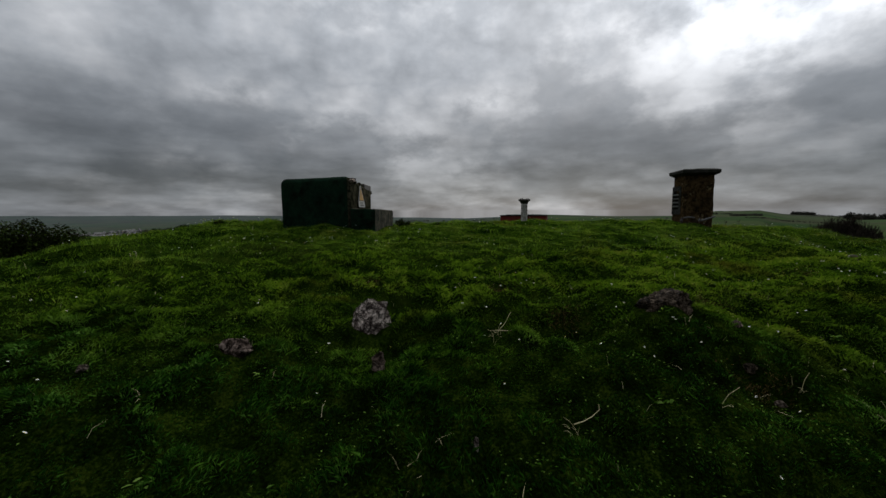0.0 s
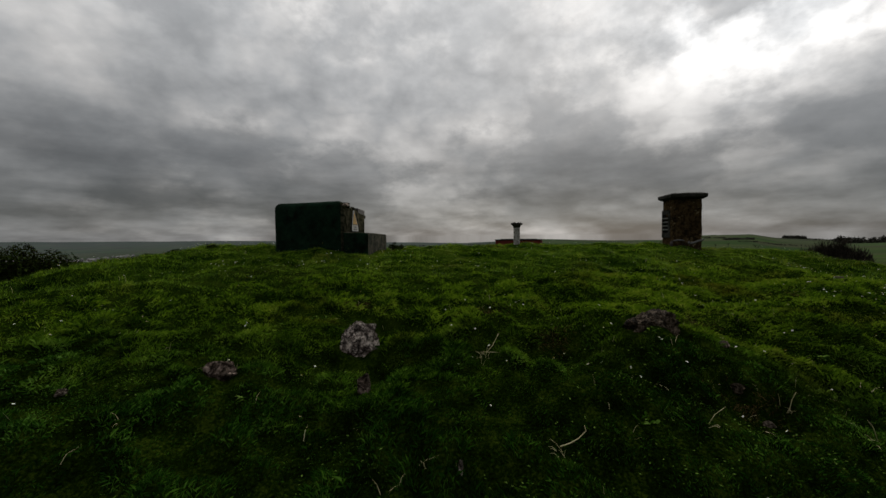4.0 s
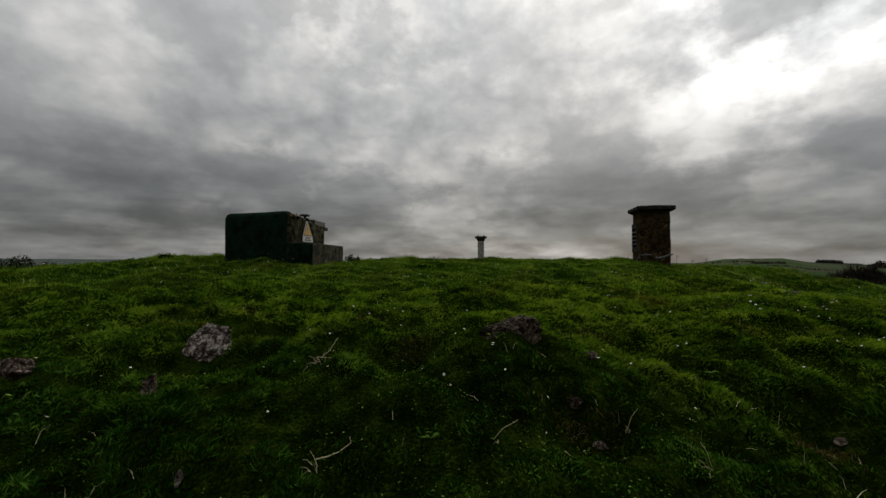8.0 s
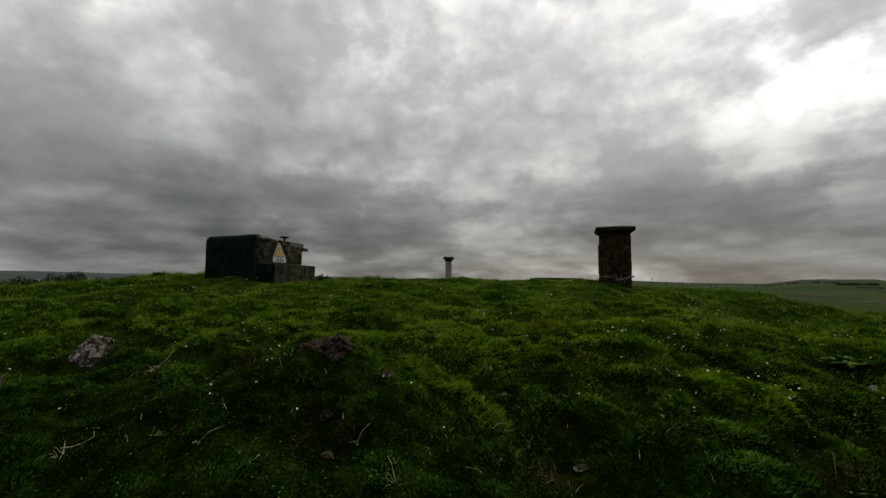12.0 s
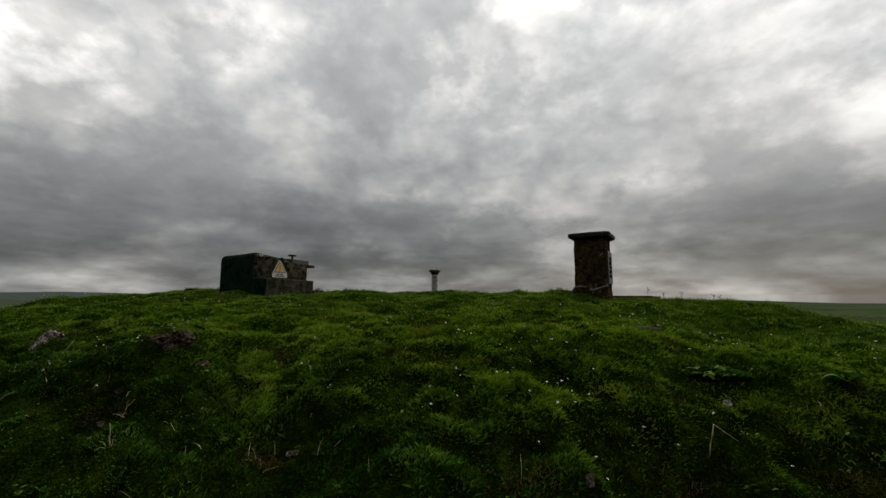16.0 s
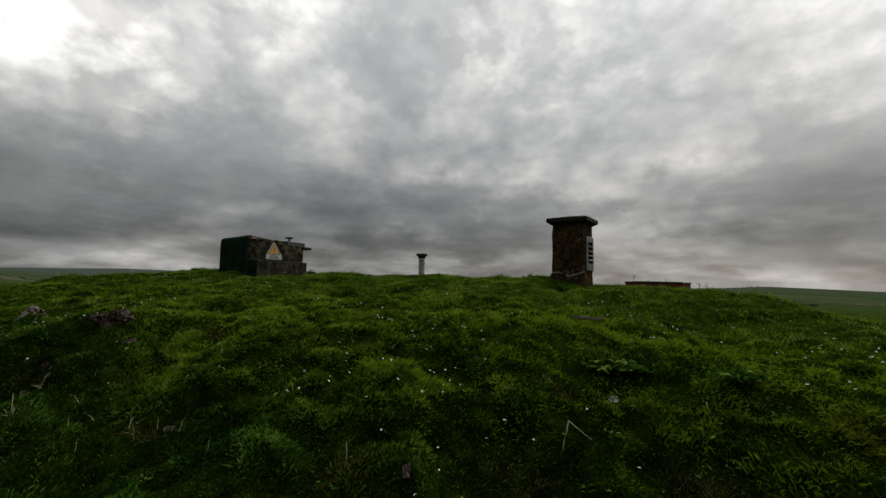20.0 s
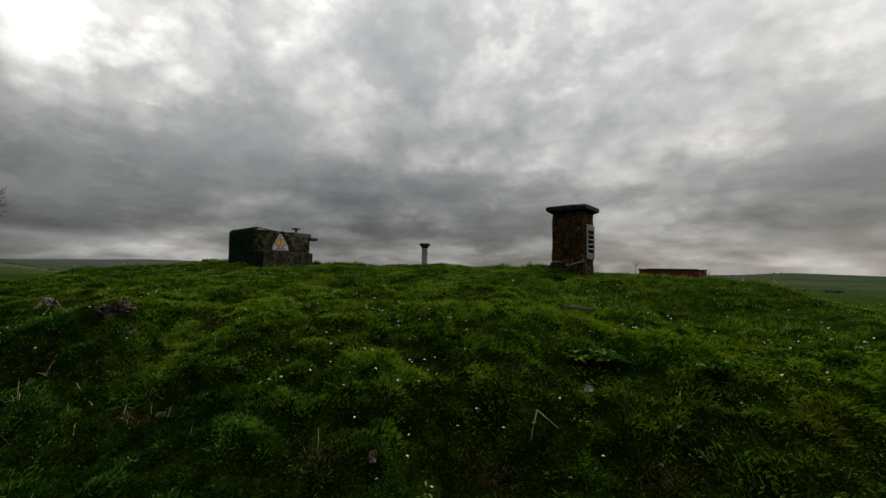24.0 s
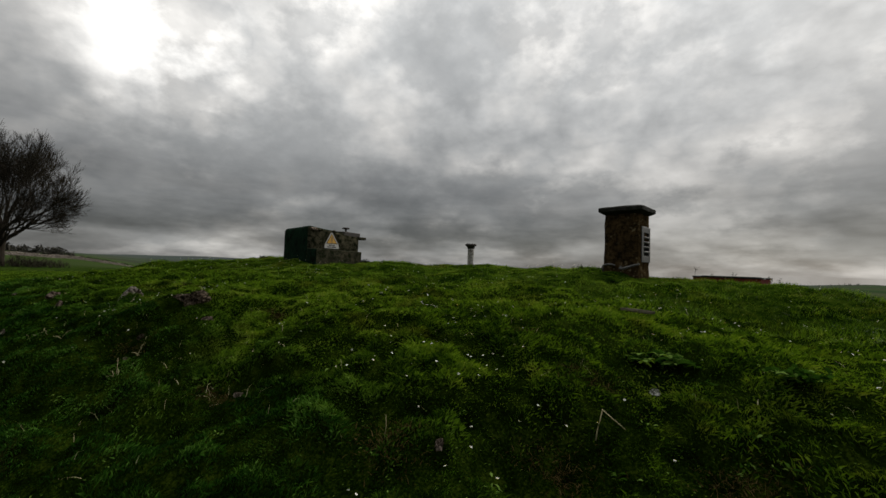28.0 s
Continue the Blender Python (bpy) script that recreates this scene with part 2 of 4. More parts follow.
M_BRICK = material("red_brick", lambda g, co: g.mix(g.remap(g.noise(co, 1.2, 5, 0.6), 0.4, 0.7, 0, 0.6), (0.12, 0.018, 0.014), (0.06, 0.016, 0.013)), 0.9, 0.2)


def island(g):
    return g.add("ShaderNodeNewGeometry").outputs["Random Per Island"]


def grass_colour(g, co):
    """Blade by blade from deep green to straw, in patches of fresh and of dry turf."""
    one = island(g)
    clump = g.remap(g.noise(co, 6.5, 4.0, 0.6), 0.40, 0.60, 0.0, 1.0)
    patch = g.remap(g.noise(co, 1.5, 4.0, 0.6), 0.38, 0.64, 0.0, 1.0)
    tone = g.math("ADD", g.math("MULTIPLY", one, 0.44), g.math("ADD", g.math("MULTIPLY", clump, 0.28), g.math("MULTIPLY", patch, 0.28)))
    green = g.ramp(tone, [(0.14, (0.002, 0.008, 0.0006)), (0.34, (0.024, 0.060, 0.003)), (0.54, (0.088, 0.162, 0.010)), (0.76, (0.155, 0.238, 0.020)), (0.94, (0.24, 0.29, 0.05))])
    dry = g.ramp(tone, [(0.10, (0.006, 0.005, 0.001)), (0.40, (0.045, 0.038, 0.005)), (0.72, (0.115, 0.098, 0.016)), (1.0, (0.18, 0.14, 0.045))])
    upper = g.mix(g.remap(g.noise(co, 0.9, 5.0, 0.65), 0.53, 0.66, 0, 0.80), green, dry)
    # foot of the bank: bluer grass with its shade painted in, in uneven tongues
    shaded_foot = g.ramp(tone, [(0.16, (0.001, 0.005, 0.0006)), (0.42, (0.004, 0.021, 0.002)), (0.64, (0.017, 0.066, 0.007)), (0.88, (0.09, 0.20, 0.036))])
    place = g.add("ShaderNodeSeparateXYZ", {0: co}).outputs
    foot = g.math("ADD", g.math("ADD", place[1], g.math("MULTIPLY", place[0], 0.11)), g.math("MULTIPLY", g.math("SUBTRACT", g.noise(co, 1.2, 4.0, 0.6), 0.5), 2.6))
    return g.mix(g.remap(foot, 4.4, 5.6, 0.95, 0.0), upper, shaded_foot)


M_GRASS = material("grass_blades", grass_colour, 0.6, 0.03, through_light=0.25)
M_LEAF = material("low_leaves", lambda g, co: g.ramp(island(g), [(0.0, (0.006, 0.020, 0.002)), (0.6, (0.022, 0.056, 0.005)), (1.0, (0.12, 0.19, 0.04))]), 0.7, 0.0, through_light=0.3)
M_STRAW = material("dry_straw", lambda g, co: g.ramp(island(g), [(0.0, (0.32, 0.27, 0.15)), (1.0, (0.58, 0.51, 0.33))]), 0.8, 0.2)
M_THATCH = material("brown_thatch", lambda g, co: g.ramp(island(g), [(0.0, (0.010, 0.006, 0.002)), (0.6, (0.042, 0.028, 0.011)), (1.0, (0.12, 0.085, 0.036))]), 0.9, 0.0)
M_PETAL = material("white_petals", lambda g, co: (0.78, 0.78, 0.76), 0.7, 0.2)
M_DISC = material("yellow_disc", lambda g, co: (0.62, 0.42, 0.03), 0.8, 0.2)
M_PALE_STONE = material("pale_lichened_stone", broken_stone((0.022, 0.016, 0.014), (0.17, 0.135, 0.115), (0.66, 0.57, 0.50)), 0.95, 0.05, rough_bump(24, 0.06))
M_WHITE_STONE = material("whitish_stone", broken_stone((0.20, 0.18, 0.16), (0.45, 0.43, 0.41), (0.70, 0.68, 0.66)), 0.9, 0.1, rough_bump(40, 0.02))
M_DARK_STONE = material("dark_reddish_stone", broken_stone((0.009, 0.007, 0.004), (0.036, 0.026, 0.016), (0.14, 0.108, 0.078)), 0.95, 0.05, rough_bump(24, 0.06))
M_BROWN_STONE = material("brown_stone", broken_stone((0.02, 0.014, 0.01), (0.10, 0.072, 0.055), (0.30, 0.23, 0.19)), 0.95, 0.05, rough_bump(24, 0.06))
M_TAN_STONE = material("tan_stone", broken_stone((0.05, 0.037, 0.027), (0.17, 0.13, 0.1), (0.36, 0.29, 0.24)), 0.95, 0.05, rough_bump(24, 0.06))
M_BARK = material("dark_bark", concrete((0.018, 0.014, 0.010), (0.05, 0.04, 0.03), (0.02, 0.024, 0.012), 0.05, 2.0), 0.95, 0.1)
M_TWIG = material("far_twigs", lambda g, co: g.ramp(island(g), [(0.0, (0.012, 0.010, 0.007)), (1.0, (0.042, 0.034, 0.025))]), 0.95, 0.1)
M_GORSE = material("gorse_foliage", lambda g, co: g.ramp(g.math("ADD", g.math("MULTIPLY", island(g), 0.6), g.math("MULTIPLY", g.noise(co, 0.5, 3, 0.5), 0.5)), [(0.15, (0.006, 0.004, 0.003)), (0.45, (0.012, 0.014, 0.004)), (0.75, (0.020, 0.034, 0.006)), (0.95, (0.04, 0.06, 0.012))]), 0.9, 0.0)
M_WOOD_FAR = material("far_woods", lambda g, co: g.ramp(island(g), [(0.0, (0.022, 0.023, 0.019)), (1.0, (0.055, 0.052, 0.042))]), 1.0, 0.0)
M_WALL_FAR = material("pale_house_walls", lambda g, co: g.ramp(island(g), [(0.0, (0.07, 0.07, 0.072)), (1.0, (0.22, 0.21, 0.20))]), 0.9, 0.1)
M_PLANK = material("weathered_timber", concrete((0.08, 0.07, 0.045), (0.20, 0.175, 0.115), (0.03, 0.035, 0.015), 0.03, 6.0), 0.9, 0.2, rough_bump(20, 0.006))

# ---- ground ----
RIDGE = ((-4.2, 10.0), (3.5, 10.6))     # the mound's crest line


def hashed(i, j, seed):
    h = (i.astype(np.int64) * 374761393 + j.astype(np.int64) * 668265263 + seed * 974711) & 0xFFFFFFFF
    h = ((h ^ (h >> 13)) * 1274126177) & 0xFFFFFFFF
    return ((h ^ (h >> 16)) & 0xFFFFFF) / 0xFFFFFF


def value_noise(x, y, seed):
    """Smooth noise from -1 to 1 on a unit grid."""
    i, j = np.floor(x), np.floor(y)
    fx, fy = x - i, y - j
    fx, fy = fx * fx * (3 - 2 * fx), fy * fy * (3 - 2 * fy)
    a, b = hashed(i, j, seed), hashed(i + 1, j, seed)
    c, d = hashed(i, j + 1, seed), hashed(i + 1, j + 1, seed)
    return ((a + (b - a) * fx) * (1 - fy) + (c + (d - c) * fx) * fy) * 2 - 1


# the mound: distance from the crest line, and height
MOUND_R = np.array([0, 1, 2, 3, 3.5, 4, 4.5, 5, 5.5, 6, 6.5, 7, 8, 9, 11, 14, 18, 30])
MOUND_Z = np.array([2.02, 1.96, 1.87, 1.79, 1.72, 1.63, 1.55, 1.50, 1.44, 1.30, 1.06, 0.84, 0.60, 0.44, 0.22, 0.06, 0, 0])

# the land round it: bearing (clockwise from +y) by distance
LAND_D = np.array([20, 65, 130, 260, 600, 1650, 3000, 6000])
LAND_A = np.array([-180, -79.4, -70.8, -59.7, -38.3, -23.3, 9.6, 19.9, 30.4, 37.2, 40.2, 45.4, 47.6, 53.4, 75.1, 180])
LAND_Z = np.array([
    [0, 0.6, 3, 8, 15, 20, 20, 20],
    [0, 0.6, 1.8, 3.5, 6, 10, 15, 15],
    [0, 0.4, 0.6, 0, -2, 5, 8, 14],
    [0, 0.2, -3, -10, -25, -35, -25, 40],
    [0, -0.5, -6, -18, -48, -78, -80, 0],
    [0, -0.8, -5, -14, -36, -50, -55, -15],
    [0, -0.8, -4, -10, -24, -45, -70, -90],
    [0, -0.8, -4, -9, -20, -14, -26, -60],
    [0, -1.0, -4, -9, -19, -22, -45, -90],
    [0, -1.2, -4.5, -10, -20, -20, -45, -90],
    [0, -1.5, -4.8, -11, -20, -5, -28, -80],
    [0, -1.8, -5.2, -12, -20, -2, -24, -80],
    [0, -2.2, -5.5, -13, -22, -14, -35, -80],
    [0, -2.6, -6, -14, -24, -24, -45, -90],
    [0, -2, -5, -10, -10, 0, 0, 0],
    [0, 0, 0, 0, 5, 15, 20, 20]])


SWELLS = ((0.68, 4.65, 0.55, 0.16), (0.70, 5.32, 0.22, 0.06), (-1.10, 5.24, 0.14, 0.14), (-0.90, 5.18, 0.13, 0.08), (-1.9, 8.7, 0.7, 0.06), (4.6, 9.15, 0.5, 0.035), (4.75, 5.2, 0.85, -0.20), (1.9, 4.7, 0.5, -0.11), (-1.33, 5.1, 0.5, -0.11), (7.0, 9.4, 1.3, 0.17), (2.0, 10.3, 1.2, 0.055), (5.8, 7.4, 0.8, -0.16), (4.1, 6.1, 0.6, 0.10), (-12.5, 14.0, 5.5, 0.85), (-26, 12, 9, 0.8))


# worn hollows in the turf: place, radius, depth
HOLLOWS = ((0.05, 5.02, 0.34, 0.12), (0.93, 4.36, 0.30, 0.13), (2.30, 4.45, 0.30, 0.10), (2.12, 4.02, 0.28, 0.09), (4.35, 4.70, 0.42, 0.20), (-1.10, 5.72, 0.24, 0.08), (4.95, 5.62, 0.26, 0.07), (5.2, 4.9, 0.30, 0.09), (0.40, 5.75, 0.22, 0.07))


# worn places where brown thatch and earth show: place, radius
SCARS = ((4.50, 5.35, 0.22), (3.17, 6.12, 0.24), (3.68, 4.36, 0.20), (-1.47, 6.14, 0.20), (-0.27, 5.78, 0.20), (3.95, 5.72, 0.18), (0.08, 5.25, 0.15), (0.95, 4.42, 0.16), (2.2, 4.40, 0.16), (4.42, 4.80, 0.20), (1.45, 5.45, 0.16), (5.25, 4.95, 0.18))


def land(x, y):
    """The height of the land without tussocks."""
    (x0, y0), (x1, y1) = RIDGE
    part_way = np.clip((x - x0) / (x1 - x0), 0, 1)
    r = np.hypot((x - x0 - part_way * (x1 - x0)) * np.where(x < x0, 2.2, 1.1), y - y0 - part_way * (y1 - y0))
    base = sum(np.interp(r + o, MOUND_R, MOUND_Z) for o in (-0.5, -0.25, 0, 0.25, 0.5)) / 5
    dx, dy = x - 4.0, y - 1.0
    d = np.maximum(np.hypot(dx, dy), 1e-3)
    bearing = np.degrees(np.arctan2(dx, dy))
    step = np.interp(np.log(d), np.log(LAND_D), np.arange(len(LAND_D)))
    far = 0
    for k in range(len(LAND_D)):
        w = np.clip(1 - np.abs(step - k), 0, 1)
        far = far + w * w * (3 - 2 * w) * np.interp(bearing, LAND_A, LAND_Z[:, k])
    rolling = np.clip((d - 150) / 400, 0, 1) * 3.0 * value_noise(x / 240, y / 240, 5) + np.clip((d - 30) / 60, 0, 1) * 0.25 * value_noise(x / 17, y / 17, 6)
    # low swells and dips of the bank: place, reach, height
    hummock = 0
    for sx, sy, reach, tall in SWELLS:
        hummock = hummock + tall * np.exp(-((x - sx) ** 2 + (y - sy) ** 2) / reach ** 2)
    for hx, hy, hr, deep in HOLLOWS:
        near = ((x - hx) / hr) ** 2 + ((y - hy) / (0.7 * hr)) ** 2
        hummock = hummock - deep * np.exp(-near ** 2)
    return base + far + rolling + hummock


def tussocks(x, y):
    """The uneven turf on the mound and round it."""
    d = np.hypot(x - 2, y - 6)
    fade = np.clip((45 - d) / 30, 0, 1)
    rough = 0.045 * value_noise(x / 0.75, y / 0.75, 1) + 0.050 * value_noise(x / 0.40 + 7, y / 0.40, 2) + 0.022 * value_noise(x / 0.16, y / 0.16, 3) + 0.05 * value_noise(x / 1.9, y / 1.9, 4)
    # tufts with steep sides and hollows between them
    tuft = np.clip(value_noise(x / 0.17 + 3, y / 0.14, 7) + 0.45 * value_noise(x / 0.09, y / 0.08, 8), -0.9, 0.9)
    rough = rough + 0.026 * np.tanh(3.0 * tuft) * np.clip((9.2 - y) / 2.5, 0.25, 1)
    return rough * fade


def ground_z(x, y):
    x, y = np.asarray(x, float), np.asarray(y, float)
    return land(x, y) + tussocks(x, y)


def mesh_from(name, verts, faces, mat, smooth=True):
    """A mesh of numpy arrays; faces is one array of triangles or quads, or a list of such arrays."""
    groups = faces if isinstance(faces, list) else [faces]
    data = bpy.data.meshes.new(name)
    data.vertices.add(len(verts))
    data.vertices.foreach_set("co", np.ascontiguousarray(verts, np.float32).ravel())
    loops = np.concatenate([f.ravel() for f in groups]).astype(np.int32)
    sizes = np.concatenate([np.full(len(f), f.shape[1]) for f in groups])
    data.loops.add(len(loops))
    data.loops.foreach_set("vertex_index", loops)
    data.polygons.add(len(sizes))
    data.polygons.foreach_set("loop_start", np.r_[0, np.cumsum(sizes)[:-1]].astype(np.int32))
    data.polygons.foreach_set("use_smooth", np.full(len(sizes), smooth))
    data.update(calc_edges=True)
    data.materials.append(mat)
    return data


def build_ground():
    rings = list(np.arange(0.05, 14, 0.06))
    while rings[-1] < 4800:
        rings.append(rings[-1] * 1.035)
    rings, turns = np.array(rings), 600
    a = np.linspace(0, 2 * math.pi, turns, endpoint=False)
    x = 2.0 + np.outer(rings, np.sin(a)).ravel()
    y = 6.0 + np.outer(rings, np.cos(a)).ravel()
    verts = np.c_[np.r_[x, 2.0], np.r_[y, 6.0], np.r_[ground_z(x, y), ground_z(2.0, 6.0)]]
    i, j = np.meshgrid(np.arange(len(rings) - 1), np.arange(turns), indexing="ij")
    k = (j + 1) % turns
    quads = np.stack([i * turns + j, i * turns + k, (i + 1) * turns + k, (i + 1) * turns + j], -1).reshape(-1, 4)[:, ::-1]
    j = np.arange(turns)
    fan = np.stack([np.full(turns, len(x)), j, (j + 1) % turns], -1)[:, ::-1]
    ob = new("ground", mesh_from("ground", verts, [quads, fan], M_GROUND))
    return tagged(ob, "uneven green turf mound with fields and hills beyond", "ground", kind="structure")


build_ground()


# ---- building blocks ----
def part(name, bm, mat, parent=None, label="", smooth=False):
    data = bpy.data.meshes.new(name)
    bm.normal_update()
    bm.to_mesh(data)
    bm.free()
    data.materials.append(mat)
    if smooth:
        data.polygons.foreach_set("use_smooth", np.ones(len(data.polygons), bool))
    ob = new(name, data)
    ob.parent = parent
    if label:
        tagged(ob, label)
    return ob


def thing(name, m, label, category, group="", kind=""):
    ob = new(name)
    ob.empty_display_size = 0.2
    ob.matrix_world = m
    return tagged(ob, label, category, group, kind)


def box(bm, lo, hi, bevel=0.0, segments=2):
    size, mid = [h - l for l, h in zip(lo, hi)], [(l + h) / 2 for l, h in zip(lo, hi)]
    made = bmesh.ops.create_cube(bm, size=1.0, matrix=Matrix.LocRotScale(mid, None, size))
    verts = made["verts"]
    if bevel:
        edges = list({e for v in verts for e in v.link_edges})
        bmesh.ops.bevel(bm, geom=edges, offset=bevel, segments=segments, profile=0.5, affect="EDGES")
    return bm


def turned(bm, profile, segments=24):
    """A solid of revolution round z from (radius, height) pairs."""
    rows = []
    for r, z in profile:
        rows.append([bm.verts.new((r * math.cos(2 * math.pi * k / segments), r * math.sin(2 * math.pi * k / segments), z)) for k in range(segments)])
    for a, b in zip(rows, rows[1:]):
        for k in range(segments):
            bm.faces.new((a[k], a[(k + 1) % segments], b[(k + 1) % segments], b[k]))
    bm.faces.new(rows[0][::-1])
    bm.faces.new(rows[-1])
    return bm


def roughen(bm, depth, scale, seed):
    """Knocks a mesh's vertices about by smooth noise."""
    for v in bm.verts:
        p = v.co * scale + Vector((seed * 7.3, seed * 3.1, seed * 1.7))
        v.co += noise.noise_vector(p) * depth
    return bm


def split_edges(bm, cuts):
    bmesh.ops.subdivide_edges(bm, edges=bm.edges[:], cuts=cuts, use_grid_fill=True)
    return bm


# ---- ventilation stack ----
def prism(bm, corners, lows, highs):
    """An upright prism over ground corners, each with its own foot and top height."""
    low = [bm.verts.new((x, y, z)) for (x, y), z in zip(corners, lows)]
    high = [bm.verts.new((x, y, z)) for (x, y), z in zip(corners, highs)]
    n = len(corners)
    sides = [bm.faces.new((low[k], low[(k + 1) % n], high[(k + 1) % n], high[k])) for k in range(n)]
    bm.faces.new(low[::-1])
    bm.faces.new(high)
    return sides


def tube(bm, points, radii, sides=6):
    """A tapered tube along points."""
    points = [Vector(p) for p in points]
    rows = []
    for k, p in enumerate(points):
        way = (points[min(k + 1, len(points) - 1)] - points[max(k - 1, 0)]).normalized()
        side = way.orthogonal().normalized() if abs(way.z) > 0.98 else way.cross(Vector((0, 0, 1))).normalized()
        over = way.cross(side)
        rows.append([bm.verts.new(p + (side * math.cos(2 * math.pi * s / sides) + over * math.sin(2 * math.pi * s / sides)) * radii[k]) for s in range(sides)])
    for a, b in zip(rows, rows[1:]):
        for s in range(sides):
            bm.faces.new((a[s], a[(s + 1) % sides], b[(s + 1) % sides], b[s]))
    bm.faces.new(rows[0][::-1])
    bm.faces.new(rows[-1])
    return bm


def build_louvre(parent, side):
    """The slotted metal plate on one flank of the stack; side is 1 or -1."""
    x0 = 0.257 * side
    # near-black plate gives the unlit inside of the vent by its colour
    back = box(bmesh.new(), (min(x0, x0 - 0.004 * side), -0.12, 0.27), (max(x0, x0 - 0.004 * side), 0.26, 0.80))
    plate = part("louvre_dark_inset", back, M_VOID, parent)
    bm = bmesh.new()
    xa, xb = sorted((x0 + 0.001 * side, x0 + 0.010 * side))
    for lo, hi in (((xa, -0.13, 0.26), (xb, -0.04, 0.81)), ((xa, 0.22, 0.26), (xb, 0.27, 0.81)), ((xa, -0.04, 0.26), (xb, 0.22, 0.36)), ((xa, -0.04, 0.72), (xb, 0.22, 0.81))):
        box(bm, lo, hi, 0.003, 1)
    part("louvre_frame", bm, M_ZINC if side > 0 else M_CAP, plate, "pale zinc louvre frame" if side > 0 else "dark louvre frame")
    slat = None
    for k in range(4):
        if slat is None:
            bm = box(bmesh.new(), (-0.007, -0.13, -0.011), (0.007, 0.13, 0.011), 0.002, 1)
            slat = part("slat", bm, M_ZINC, plate)
            ob = slat
        else:
            ob = new("slat", slat.data)
            ob.parent = plate
        ob.matrix_basis = pose(x0 + 0.008 * side, 0.09, 0.42 + 0.075 * k, 0, 28 * side, 0)


def build_stack():
    z0 = 1.91
    stack = thing("ventilation_stack", pose(4.536, 9.51, z0, 0, 0, -16.3), "square lichened ventilation stack with overhanging concrete cap", "ventilation stack")
    w = 0.251
    bm = box(bmesh.new(), (-w, -w, -0.5), (w, w, 1.02))
    split_edges(bm, 23)
    for v in bm.verts:
        p = v.co * 9.0
        v.co += Vector((v.co.x, v.co.y, 0)).normalized() * (noise.fractal(p, 0.9, 2.0, 4) * 0.012 + noise.noise(v.co * 3.0) * 0.006)
        v.co.x *= 1.0 + 0.03 * max(0.0, 0.9 - v.co.z) * 0.6
    part("shaft", bm, M_STACK, stack, smooth=True)
    bm = bmesh.new()
    rings = [(0.262, 1.00), (0.318, 1.035), (0.325, 1.045), (0.327, 1.095), (0.316, 1.108), (0.24, 1.128), (0.06, 1.14)]
    rows = [[bm.verts.new((sx * r, sy * r, z)) for sx, sy in ((-1, -1), (1, -1), (1, 1), (-1, 1))] for r, z in rings]
    for a, b in zip(rows, rows[1:]):
        for k in range(4):
            bm.faces.new((a[k], a[(k + 1) % 4], b[(k + 1) % 4], b[k]))
    bm.faces.new(rows[0][::-1])
    bm.faces.new(rows[-1])
    split_edges(bm, 7)
    roughen(bm, 0.008, 5.0, 4)
    part("cap", bm, M_CAP, stack, "dark weathered concrete cap")
    for side in (-1, 1):
        build_louvre(stack, side)
    bm = tube(bmesh.new(), [(-0.25, -0.268, 0.20), (-0.18, -0.285, 0.215), (-0.11, -0.292, 0.21), (-0.07, -0.29, 0.20)], [0.013, 0.017, 0.016, 0.012])
    part("conduit", bm, M_ZINC, stack, "short bent pale conduit")
    bm = tube(bmesh.new(), [(0.02, -0.285, 0.19), (0.00, -0.305, 0.155), (0.04, -0.308, 0.15), (0.12, -0.304, 0.175), (0.21, -0.296, 0.205), (0.28, -0.288, 0.225)], [0.012, 0.016, 0.02, 0.021, 0.02, 0.015])
    part("conduit", roughen(bm, 0.004, 18, 2), M_ZINC, stack, "bent pale conduit with a hooked end")
    bm = tube(bmesh.new(), [(-0.265, -0.23, 0.08), (-0.275, -0.24, 0.15), (-0.265, -0.23, 0.20)], [0.022, 0.03, 0.018])
    part("bracket", bm, M_IRON, stack)


build_stack()


